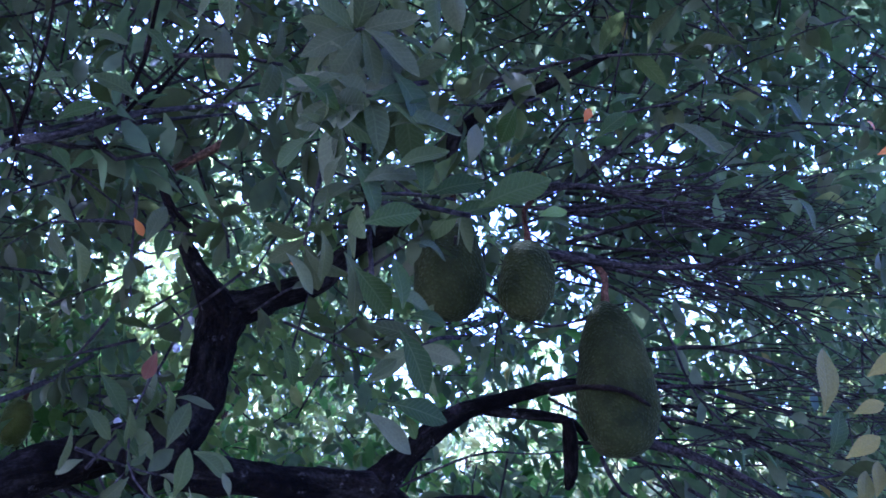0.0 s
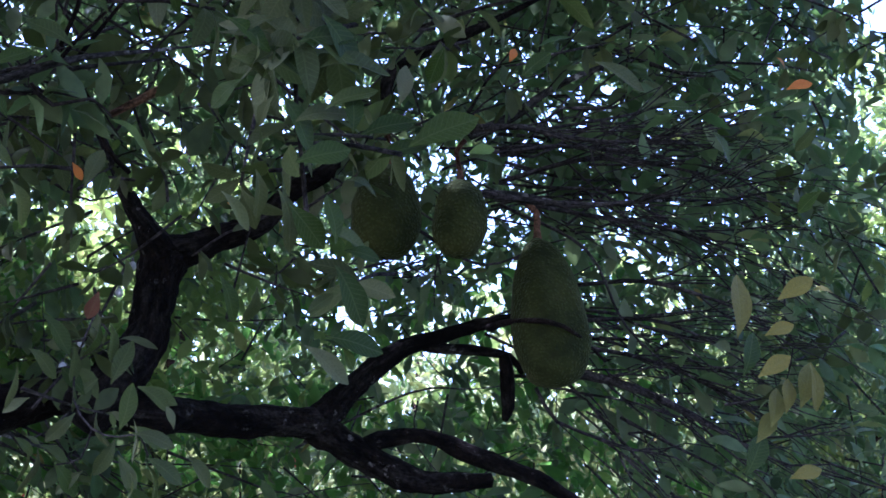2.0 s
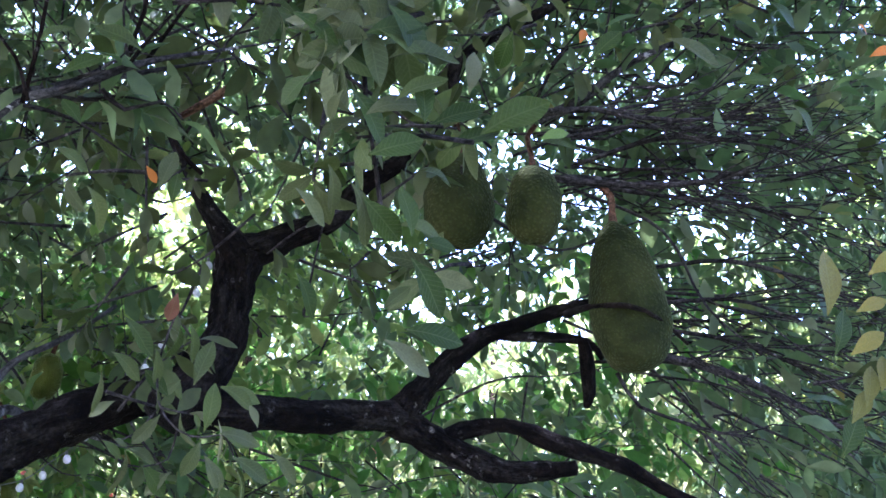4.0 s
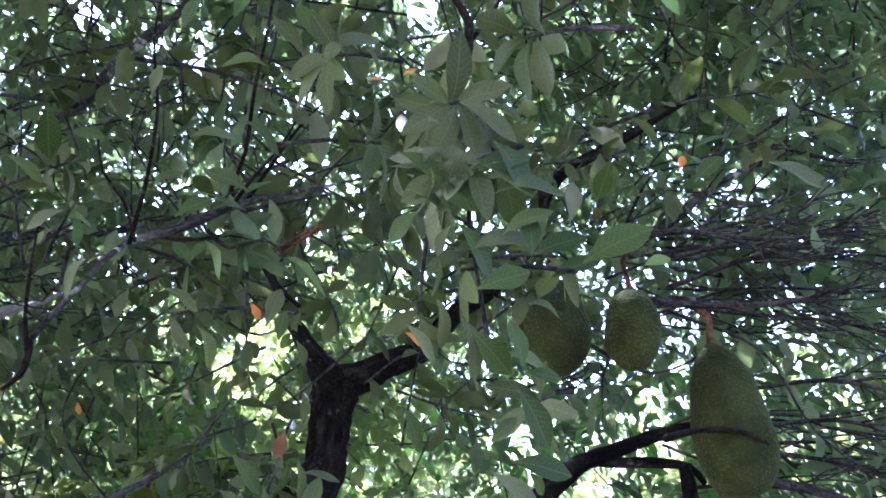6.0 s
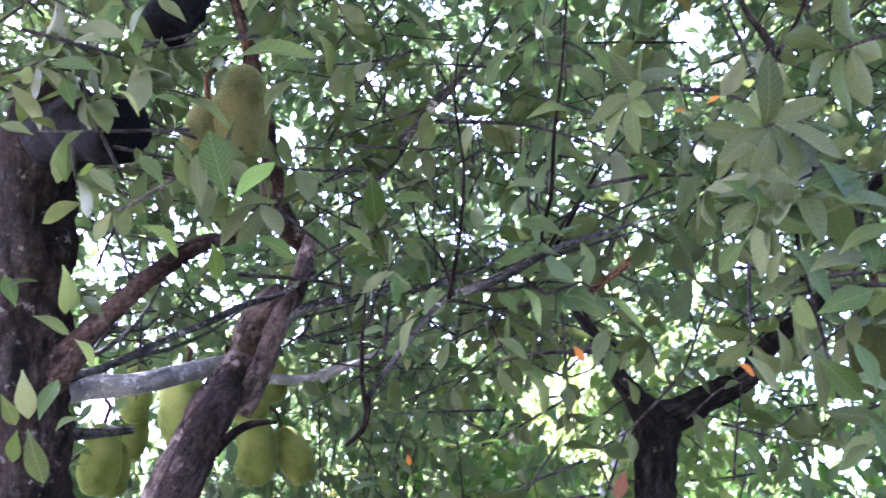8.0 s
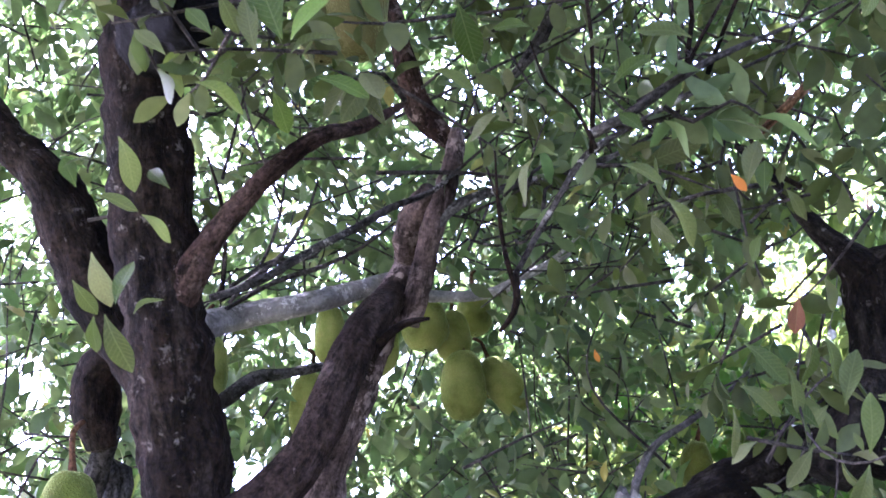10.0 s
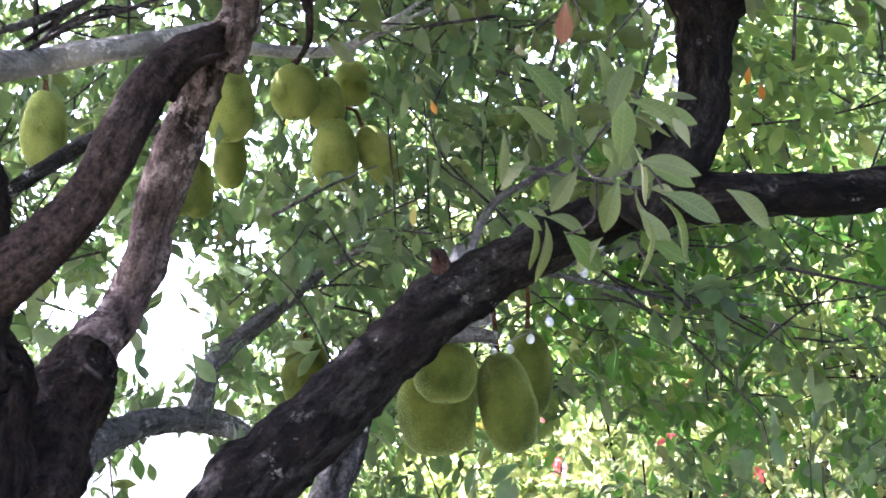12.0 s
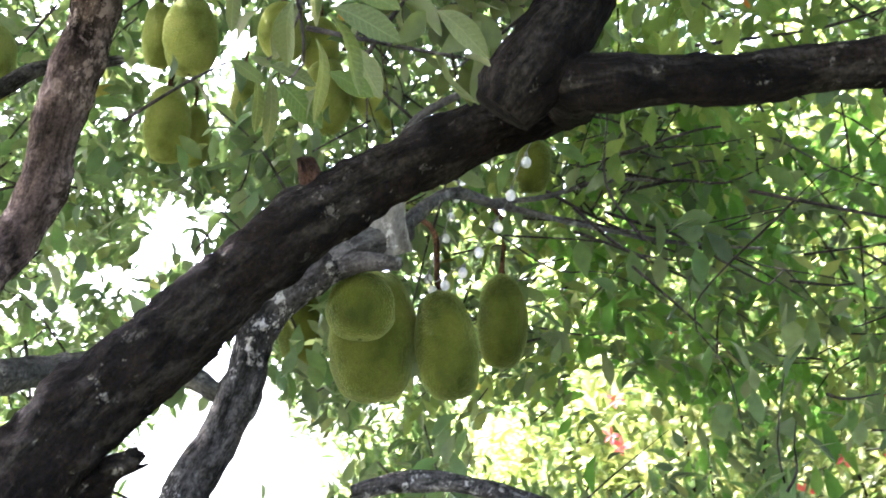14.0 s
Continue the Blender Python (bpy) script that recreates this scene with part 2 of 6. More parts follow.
def tube(points, sides=14, step=0.03, rough=0.12, seed=0, ragged=0.0):
    """Points, quads and grain of a tapering, knobbly, closed tube; ragged splinters its tip."""
    c = smooth_path(points, step)
    n = len(c)
    d = np.gradient(c[:, :3], axis=0)
    d /= np.linalg.norm(d, axis=1, keepdims=True) + 1e-9
    side = np.cross(d[0], (0.3, 0.2, 1.0))
    side /= np.linalg.norm(side)
    verts = []
    ang = np.linspace(0, 2 * np.pi, sides, endpoint=False)
    for i in range(n):
        side = side - d[i] * (side @ d[i])
        side /= np.linalg.norm(side)
        up = np.cross(d[i], side)
        ring = np.cos(ang)[:, None] * side + np.sin(ang)[:, None] * up
        r = np.full(sides, c[i, 3])
        if rough:
            for k in range(sides):
                q = Vector(c[i, :3] + ring[k] * c[i, 3]) * 1.0
                r[k] *= 1 + rough * (noise.noise(q * 9 + Vector((seed, 0, 0))) * 1.1 + 0.8 * noise.noise(q * 26) + 0.5 * noise.noise(q * 65))
        verts.append(c[i, :3] + ring * r[:, None])
    if ragged:
        tear = np.random.default_rng(int(seed * 10)).uniform(-0.9, 1.0, sides)
        for i in range(max(0, n - 4), n):
            verts[i] = verts[i] + d[i] * (tear * ragged * c[i, 3] * (i - n + 5) / 4)[:, None]
    verts = np.vstack(verts)
    i, k = np.meshgrid(np.arange(n - 1), np.arange(sides), indexing="ij")
    a = (i * sides + k).ravel()
    b = (i * sides + (k + 1) % sides).ravel()
    faces = np.stack([a, b, b + sides, a + sides], 1)
    ends = [c[0, :3] - d[0] * c[0, 3] * 0.05, c[-1, :3] + d[-1] * c[-1, 3] * 0.3]
    base = len(verts)
    verts = np.vstack([verts, ends])
    k = np.arange(0, sides, 2)
    cap0 = np.stack([np.full(len(k), base), (k + 2) % sides, k + 1, k], 1)
    top = (n - 1) * sides
    cap1 = np.stack([np.full(len(k), base + 1), top + k, top + k + 1, top + (k + 2) % sides], 1)
    run = np.concatenate([[0], np.cumsum(np.linalg.norm(np.diff(c[:, :3], axis=0), axis=1))]) * 0.28 + seed
    grain = np.stack([np.outer(c[:, 3], np.cos(ang)), np.outer(c[:, 3], np.sin(ang)), np.repeat(run[:, None], sides, 1)], -1).reshape(-1, 3)
    grain = np.vstack([grain, [(0, 0, run[0]), (0, 0, run[-1])]])
    return verts, np.vstack([faces, cap0, cap1]), grain


def leaf_template(fold, droop, wave, rows=5, width=0.225):
    """One leaf along +x, a metre long: a stalk end, an obovate blade folded along its midrib."""
    t = np.linspace(0, 1, rows)
    w = width * np.sin(np.pi * t ** 1.35) ** 0.8
    w[0], w[-1] = 0.012, 0.015
    z = -droop * t ** 2 + wave * np.sin(t * 5)
    mid = np.stack([t, 0 * t, z], 1)
    left = np.stack([t, w, z + fold * w + wave * np.cos(t * 7) * w], 1)
    right = np.stack([t, -w, z + fold * w - wave * np.sin(t * 8) * w], 1)
    verts = np.vstack([mid, left, right])
    i = np.arange(rows - 1)
    faces = np.vstack([np.stack([i, i + 1, rows + i + 1, rows + i], 1), np.stack([i + 1, i, 2 * rows + i, 2 * rows + i + 1], 1)])
    return verts, faces


def small_leaf(fold, droop, width=0.21):
    """A leaf for the deep crown: a six-cornered blade folded along its midrib."""
    v = np.array([(0, 0, 0), (0.36, width * 0.86, fold * width), (0.72, width * 0.8, fold * width - droop * 0.5), (1, 0, -droop), (0.72, -width * 0.84, fold * width - droop * 0.45), (0.36, -width * 0.8, fold * width)])
    return v, np.array([(0, 3, 2, 1), (0, 5, 4, 3)])


def turns(axis, normal):
    """Axes whose x is axis and whose z leans to normal, as an array of 3 x 3."""
    x = axis / (np.linalg.norm(axis, axis=-1, keepdims=True) + 1e-9)
    y = np.cross(normal, x)
    y /= np.linalg.norm(y, axis=-1, keepdims=True) + 1e-9
    return np.stack([x, y, np.cross(x, y)], -1)


def leaves_mesh(name, at, axis, normal, length, mats, seed=0, rows=4):
    """Many leaves in one mesh."""
    rng = np.random.default_rng(seed)
    if rows < 3:
        kinds = [small_leaf(0.3, 0.1), small_leaf(0.5, 0.22), small_leaf(0.15, 0.28, 0.17), small_leaf(0.4, -0.04, 0.24)]
    else:
        kinds = [leaf_template(0.25, 0.12, 0.03, rows), leaf_template(0.5, 0.25, 0.05, rows), leaf_template(0.1, 0.3, 0.06, rows), leaf_template(0.35, -0.05, 0.04, rows)]
    R = turns(axis, normal) * length[:, None, None]
    pick = rng.integers(0, len(kinds), len(at))
    vs, fs, base = [], [], 0
    for k, (v, f) in enumerate(kinds):
        s = pick == k
        n = int(s.sum())
        if not n:
            continue
        V = np.einsum("nij,vj->nvi", R[s], v) + at[s][:, None]
        vs.append(V.reshape(-1, 3))
        fs.append((f[None] + (np.arange(n) * len(v))[:, None, None]).reshape(-1, 4) + base)
        base += n * len(v)
    return mesh_of(name, np.vstack(vs), np.vstack(fs), mats)


# ---- ground ----
gx, gy = np.meshgrid(np.linspace(-1, 1, 81), np.linspace(-1, 1, 81), indexing="ij")
gx, gy = np.sign(gx) * np.abs(gx) ** 3 * 400, np.sign(gy) * np.abs(gy) ** 3 * 400
gz = 0.03 * np.sin(gx * 1.3) * np.cos(gy * 1.1) - 0.04
i, k = np.meshgrid(np.arange(80), np.arange(80), indexing="ij")
a = (i * 81 + k).ravel()
ground = new("ground", mesh_of("ground", np.stack([gx, gy, gz], -1).reshape(-1, 3), np.stack([a, a + 81, a + 82, a + 1], 1), [SOIL]))
tagged(ground, "bare soil with patches of grass under the trees", "ground", kind="structure")

# ---- the jackfruit tree: trunk and limbs ----
tree = tagged(new("jackfruit_tree"), "old jackfruit tree with dark limbs and dense green leaves", "tree")
limb_count = 0
wood_paths = []


def limb(name, mat, label, points):
    """One limb of the tree, from its foot to its tip."""
    global limb_count
    limb_count += 1
    thick = max(p[3] for p in points)
    v, f, gr = tube(points, 36 if thick > 0.05 else 12 if thick > 0.02 else 8, 0.014 if thick > 0.03 else 0.03, 0.07 if "smooth" in label else 0.17 if thick > 0.085 else 0.18 if thick > 0.02 else 0.1, limb_count * 3.7, 1.0 if "broken" in label else 0.0)
    wood_paths.append(np.asarray(points))
    return part(name, mesh_of(name, v, f, [mat], gr), tree, label)


limb("limb", BARK_DARK, "bark in a shaded near-black with pale lichen", [(-2.500, 1.720, 0.000, 0.100), (-1.651, 2.249, 1.257, 0.094), (-1.539, 2.310, 1.384, 0.087), (-1.446, 2.390, 1.527, 0.081), (-1.338, 2.481, 1.658, 0.075), (-1.239, 2.570, 1.779, 0.070), (-1.136, 2.670, 1.901, 0.067), (-1.017, 2.760, 1.994, 0.061), (-0.889, 2.858, 2.074, 0.056), (-0.766, 2.968, 2.133, 0.055), (-0.574, 2.725, 2.045, 0.051), (-0.465, 2.807, 2.046, 0.044), (-0.364, 2.893, 2.051, 0.042), (-0.270, 2.961, 2.066, 0.041), (-0.156, 3.040, 2.072, 0.045)])
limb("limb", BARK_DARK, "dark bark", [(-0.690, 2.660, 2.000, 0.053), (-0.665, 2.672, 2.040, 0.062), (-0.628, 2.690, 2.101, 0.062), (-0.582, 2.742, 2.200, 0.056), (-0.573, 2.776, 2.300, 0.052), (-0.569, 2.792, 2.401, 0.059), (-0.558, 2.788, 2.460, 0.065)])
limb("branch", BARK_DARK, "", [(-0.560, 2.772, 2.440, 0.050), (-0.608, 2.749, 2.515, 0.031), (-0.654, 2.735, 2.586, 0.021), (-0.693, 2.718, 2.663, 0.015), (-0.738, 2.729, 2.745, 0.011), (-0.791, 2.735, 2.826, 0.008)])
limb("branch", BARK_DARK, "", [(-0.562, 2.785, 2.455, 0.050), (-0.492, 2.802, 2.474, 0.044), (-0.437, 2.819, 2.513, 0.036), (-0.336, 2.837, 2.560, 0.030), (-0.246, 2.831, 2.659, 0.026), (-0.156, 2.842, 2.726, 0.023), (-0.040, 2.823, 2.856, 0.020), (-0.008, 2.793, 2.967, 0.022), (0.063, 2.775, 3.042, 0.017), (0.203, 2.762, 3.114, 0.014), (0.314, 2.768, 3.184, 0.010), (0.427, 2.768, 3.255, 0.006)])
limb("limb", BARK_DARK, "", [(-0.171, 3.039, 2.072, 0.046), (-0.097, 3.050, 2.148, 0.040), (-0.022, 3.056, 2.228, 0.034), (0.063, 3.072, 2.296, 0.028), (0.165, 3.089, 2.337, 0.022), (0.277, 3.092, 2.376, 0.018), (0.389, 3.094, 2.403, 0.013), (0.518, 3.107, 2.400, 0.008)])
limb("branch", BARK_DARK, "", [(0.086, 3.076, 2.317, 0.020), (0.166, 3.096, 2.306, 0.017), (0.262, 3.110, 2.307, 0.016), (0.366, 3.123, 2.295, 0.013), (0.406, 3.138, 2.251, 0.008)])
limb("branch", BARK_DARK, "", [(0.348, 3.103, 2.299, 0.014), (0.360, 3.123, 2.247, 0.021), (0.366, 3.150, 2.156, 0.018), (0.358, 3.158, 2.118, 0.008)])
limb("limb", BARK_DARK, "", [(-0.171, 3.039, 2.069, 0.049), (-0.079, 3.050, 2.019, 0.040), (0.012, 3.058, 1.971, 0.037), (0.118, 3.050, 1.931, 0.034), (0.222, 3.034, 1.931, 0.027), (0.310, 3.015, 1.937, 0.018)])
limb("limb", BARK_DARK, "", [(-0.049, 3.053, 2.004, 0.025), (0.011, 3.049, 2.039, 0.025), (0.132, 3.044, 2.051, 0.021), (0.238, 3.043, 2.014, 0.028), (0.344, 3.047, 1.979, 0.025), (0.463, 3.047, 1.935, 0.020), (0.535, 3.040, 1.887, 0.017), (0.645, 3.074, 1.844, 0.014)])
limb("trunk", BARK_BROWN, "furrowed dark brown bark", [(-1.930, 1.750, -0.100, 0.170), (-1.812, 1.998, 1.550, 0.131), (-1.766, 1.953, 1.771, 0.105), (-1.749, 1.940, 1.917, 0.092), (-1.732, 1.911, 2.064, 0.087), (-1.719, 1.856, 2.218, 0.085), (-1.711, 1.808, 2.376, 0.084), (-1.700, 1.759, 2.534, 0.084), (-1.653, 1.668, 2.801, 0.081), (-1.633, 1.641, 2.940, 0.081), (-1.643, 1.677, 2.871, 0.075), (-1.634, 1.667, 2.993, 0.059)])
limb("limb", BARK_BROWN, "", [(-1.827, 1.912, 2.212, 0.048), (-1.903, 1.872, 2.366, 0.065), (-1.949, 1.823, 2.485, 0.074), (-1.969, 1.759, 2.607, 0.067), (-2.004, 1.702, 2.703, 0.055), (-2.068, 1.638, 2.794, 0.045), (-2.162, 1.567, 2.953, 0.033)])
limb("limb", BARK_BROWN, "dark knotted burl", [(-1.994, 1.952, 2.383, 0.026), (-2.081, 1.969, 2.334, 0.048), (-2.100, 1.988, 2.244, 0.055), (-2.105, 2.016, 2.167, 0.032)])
limb("limb", BARK_GREY, "grey mottled bark", [(-2.550, 1.950, -0.100, 0.060), (-2.221, 2.133, 1.964, 0.042), (-2.221, 2.095, 2.088, 0.035), (-2.163, 2.064, 2.152, 0.027), (-2.082, 2.027, 2.210, 0.019)])
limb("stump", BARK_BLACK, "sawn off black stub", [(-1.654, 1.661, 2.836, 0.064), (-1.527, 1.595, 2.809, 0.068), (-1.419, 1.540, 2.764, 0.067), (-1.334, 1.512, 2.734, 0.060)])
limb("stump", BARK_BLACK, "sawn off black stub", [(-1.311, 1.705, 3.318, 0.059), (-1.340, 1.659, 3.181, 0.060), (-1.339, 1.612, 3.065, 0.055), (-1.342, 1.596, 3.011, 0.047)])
limb("branch", BARK_RED, "reddish bark", [(-1.767, 1.844, 2.231, 0.038), (-1.697, 1.818, 2.314, 0.037), (-1.632, 1.802, 2.387, 0.034), (-1.573, 1.796, 2.450, 0.028), (-1.499, 1.816, 2.534, 0.022), (-1.441, 1.860, 2.620, 0.020), (-1.403, 1.931, 2.697, 0.020), (-1.381, 2.029, 2.754, 0.017), (-1.359, 2.157, 2.863, 0.008)])
limb("limb", BARK_SMOOTH, "smooth brown bark", [(-1.810, 1.934, 1.827, 0.070), (-1.745, 1.956, 1.876, 0.066), (-1.667, 1.974, 1.922, 0.062), (-1.609, 2.009, 1.973, 0.052), (-1.548, 2.049, 2.050, 0.046), (-1.508, 2.081, 2.149, 0.045), (-1.501, 2.122, 2.239, 0.045), (-1.511, 2.185, 2.332, 0.044), (-1.551, 2.308, 2.445, 0.043), (-1.648, 2.509, 2.579, 0.039)])
limb("limb", BARK_PEEL, "peeling pink and grey bark", [(-1.959, 2.400, 1.775, 0.083), (-1.967, 2.458, 1.885, 0.058), (-1.965, 2.537, 1.964, 0.051), (-1.925, 2.569, 2.103, 0.052), (-1.887, 2.570, 2.212, 0.054), (-1.845, 2.569, 2.321, 0.054), (-1.783, 2.572, 2.443, 0.054), (-1.732, 2.565, 2.550, 0.052), (-1.687, 2.608, 2.655, 0.050), (-1.672, 2.635, 2.715, 0.048), (-1.614, 2.542, 2.741, 0.0440), (-1.541, 2.471, 2.772, 0.0360), (-1.477, 2.435, 2.792, 0.0260)])
limb("limb", BARK_PEEL, "", [(-1.612, 2.520, 2.499, 0.0340), (-1.557, 2.497, 2.583, 0.0340), (-1.520, 2.479, 2.649, 0.0310), (-1.478, 2.465, 2.735, 0.0290), (-1.434, 2.452, 2.813, 0.0260), (-1.419, 2.473, 2.911, 0.0230), (-1.425, 2.482, 2.959, 0.0260)])
limb("limb", BARK_RED, "", [(-1.435, 2.482, 2.941, 0.025), (-1.482, 2.421, 3.007, 0.037), (-1.485, 2.367, 3.094, 0.030), (-1.487, 2.326, 3.196, 0.025), (-1.509, 2.319, 3.305, 0.022), (-1.552, 2.272, 3.512, 0.018), (-1.605, 2.206, 3.716, 0.015)])
limb("limb", BARK_PALE, "smooth pale grey bark", [(-1.884, 1.916, 2.344, 0.0360), (-1.895, 2.062, 2.417, 0.0340), (-1.938, 2.250, 2.511, 0.0330), (-1.826, 2.345, 2.544, 0.0300), (-1.807, 2.533, 2.633, 0.0280), (-1.766, 2.670, 2.700, 0.0260), (-1.741, 2.764, 2.741, 0.0220)])
limb("branch", BARK_PALE, "smooth pale grey bark", [(-1.905, 2.872, 2.762, 0.0200), (-1.869, 2.961, 2.774, 0.0190), (-1.805, 3.044, 2.780, 0.0180), (-1.729, 3.114, 2.793, 0.0160), (-1.658, 3.164, 2.834, 0.0120), (-1.582, 3.224, 2.879, 0.0090), (-1.527, 3.290, 2.933, 0.0060)])
limb("branch", BARK_BROWN, "", [(-1.498, 2.216, 2.306, 0.0156), (-1.467, 2.214, 2.332, 0.0123), (-1.427, 2.217, 2.358, 0.0097), (-1.383, 2.216, 2.365, 0.0072), (-1.340, 2.217, 2.362, 0.0039)])
limb("branch", BARK_GREY, "", [(-1.779, 2.008, 2.449, 0.0090), (-1.720, 2.097, 2.504, 0.0100), (-1.633, 2.186, 2.592, 0.0100), (-1.573, 2.261, 2.654, 0.0095), (-1.520, 2.327, 2.717, 0.0090), (-1.450, 2.403, 2.771, 0.0070), (-1.384, 2.460, 2.851, 0.0040)])
limb("branch", BARK_GREY, "", [(-1.494, 2.464, 2.691, 0.0160), (-1.447, 2.468, 2.738, 0.0145), (-1.394, 2.493, 2.769, 0.0135), (-1.326, 2.529, 2.789, 0.0125), (-1.236, 2.581, 2.814, 0.0110), (-1.102, 2.660, 2.857, 0.0080), (-1.000, 2.749, 2.936, 0.0050), (-0.894, 2.792, 3.028, 0.0030)])
limb("branch", BARK_GREY, "", [(-1.090, 2.156, 2.378, 0.006), (-1.030, 2.154, 2.455, 0.007), (-0.969, 2.150, 2.525, 0.007), (-0.908, 2.147, 2.586, 0.007), (-0.802, 2.164, 2.627, 0.006), (-0.689, 2.179, 2.663, 0.006), (-0.581, 2.209, 2.699, 0.004), (-0.486, 2.244, 2.733, 0.003)])
limb("branch", WOOD_CUT, "dead pale stick", [(-0.653, 2.457, 2.688, 0.008), (-0.596, 2.453, 2.722, 0.010), (-0.520, 2.445, 2.768, 0.011)])
limb("branch", BARK_GREY, "", [(-1.369, 2.705, 3.224, 0.012), (-1.277, 2.700, 3.300, 0.019), (-1.174, 2.667, 3.416, 0.017), (-1.061, 2.652, 3.499, 0.010), (-0.984, 2.688, 3.574, 0.007)])
limb("branch", BARK_BROWN, "", [(0.302, 3.055, 2.360, 0.012), (0.328, 2.726, 2.296, 0.008), (0.406, 2.617, 2.270, 0.007), (0.478, 2.651, 2.250, 0.005), (0.573, 2.785, 2.216, 0.004)])
limb("limb", BARK_ASH, "grey bark", [(-2.012, 2.438, 1.617, 0.049), (-2.124, 2.608, 1.676, 0.046), (-2.261, 2.824, 1.729, 0.041), (-2.371, 3.066, 1.776, 0.040), (-2.394, 3.253, 1.796, 0.039), (-2.354, 3.361, 1.773, 0.038), (-2.246, 3.396, 1.701, 0.030)])
limb("limb", BARK_BROWN, "knotted brown burl", [(-1.803, 2.117, 1.489, 0.130), (-1.868, 2.246, 1.660, 0.103), (-1.918, 2.357, 1.768, 0.087), (-1.953, 2.424, 1.841, 0.074)])
limb("branch", BARK_GREY, "", [(-2.457, 2.542, 2.343, 0.021), (-2.435, 2.618, 2.420, 0.023), (-2.404, 2.700, 2.494, 0.024), (-2.367, 2.783, 2.569, 0.022), (-2.329, 2.882, 2.603, 0.019), (-2.272, 2.993, 2.641, 0.014)])
limb("branch", BARK_ASH, "", [(-2.401, 3.248, 1.783, 0.043), (-2.379, 3.256, 1.868, 0.036), (-2.360, 3.282, 1.973, 0.032), (-2.311, 3.363, 2.058, 0.031), (-2.243, 3.475, 2.165, 0.026), (-2.181, 3.575, 2.267, 0.017), (-2.082, 3.696, 2.371, 0.011), (-1.959, 3.827, 2.456, 0.008)])
limb("limb", BARK_GREY, "grey mottled bark", [(-1.634, 2.742, 1.264, 0.060), (-1.613, 2.769, 1.401, 0.050), (-1.558, 2.825, 1.542, 0.047), (-1.520, 2.849, 1.662, 0.045), (-1.499, 2.854, 1.747, 0.039), (-1.455, 2.885, 1.815, 0.037), (-1.397, 2.929, 1.871, 0.037), (-1.357, 2.958, 1.905, 0.041)])
limb("limb", BARK_ASH, "bare pale grey wood", [(-1.367, 2.951, 1.898, 0.042), (-1.339, 2.983, 1.926, 0.049), (-1.309, 3.030, 1.955, 0.048), (-1.293, 3.100, 1.996, 0.033)])
limb("stump", BARK_PALE, "broken pale wood", [(-1.300, 3.060, 1.930, 0.050), (-1.286, 3.022, 2.040, 0.050), (-1.276, 3.005, 2.090, 0.034)])
limb("branch", BARK_ASH, "", [(-1.290, 3.032, 2.000, 0.013), (-1.266, 3.030, 2.132, 0.0115), (-1.212, 3.050, 2.226, 0.0105), (-1.142, 3.119, 2.289, 0.009), (-1.090, 3.229, 2.366, 0.007), (-1.034, 3.331, 2.456, 0.006)])
limb("stump", BARK_ASH, "sawn pale stub", [(-1.336, 2.954, 1.891, 0.027), (-1.259, 2.944, 1.888, 0.022), (-1.173, 2.945, 1.869, 0.013)])
limb("stump", BARK_STUB, "broken orange brown stub", [(-1.127, 2.673, 1.918, 0.032), (-1.128, 2.646, 1.972, 0.025), (-1.126, 2.632, 2.002, 0.017)])
limb("branch", BARK_ASH, "", [(-1.333, 3.097, 1.982, 0.0211), (-1.338, 3.310, 2.133, 0.0155), (-1.311, 3.460, 2.139, 0.0124), (-1.277, 3.613, 2.136, 0.0093), (-1.198, 3.792, 2.120, 0.0074), (-1.066, 3.990, 2.097, 0.0062), (-0.904, 4.180, 2.091, 0.0043)])
limb("branch", BARK_ASH, "", [(-1.322, 3.451, 2.142, 0.0081), (-1.258, 3.612, 2.178, 0.0074), (-1.163, 3.772, 2.244, 0.0056), (-1.064, 3.939, 2.264, 0.0037)])
limb("limb", BARK_GREY, "sawn grey limb", [(-1.446, 3.101, 1.412, 0.018), (-1.373, 3.167, 1.433, 0.022), (-1.296, 3.233, 1.437, 0.023), (-1.207, 3.303, 1.417, 0.023), (-1.116, 3.370, 1.377, 0.023)])
limb("stump", BARK_DARK, "broken stub", [(-1.481, 2.440, 1.412, 0.044), (-1.418, 2.442, 1.436, 0.028), (-1.346, 2.455, 1.456, 0.019)])
limb("branch", BARK_GREY, "", [(0.218, 2.786, 2.822, 0.014), (0.333, 2.798, 2.892, 0.012), (0.443, 2.798, 2.977, 0.011), (0.554, 2.803, 3.041, 0.008), (0.692, 2.850, 3.112, 0.005)])
limb("branch", BARK_GREY, "", [(0.198, 2.845, 2.683, 0.009), (0.369, 2.878, 2.692, 0.009), (0.513, 2.914, 2.681, 0.008), (0.657, 2.931, 2.703, 0.006), (0.859, 2.976, 2.737, 0.004)])
limb("branch", BARK_BROWN, "", [(-0.677, 2.190, 2.682, 0.0060), (-0.687, 2.151, 2.708, 0.0050), (-0.655, 2.122, 2.781, 0.0048), (-0.628, 2.060, 2.900, 0.0042), (-0.598, 2.018, 3.015, 0.0036), (-0.571, 1.970, 3.143, 0.0030), (-0.549, 1.930, 3.248, 0.0020)])
limb("branch", BARK_BROWN, "", [(-0.897, 2.142, 2.581, 0.0055), (-0.874, 2.116, 2.655, 0.0050), (-0.854, 2.090, 2.722, 0.0046), (-0.827, 2.033, 2.842, 0.0040), (-0.828, 1.973, 2.976, 0.0030), (-0.809, 1.941, 3.084, 0.0020)])
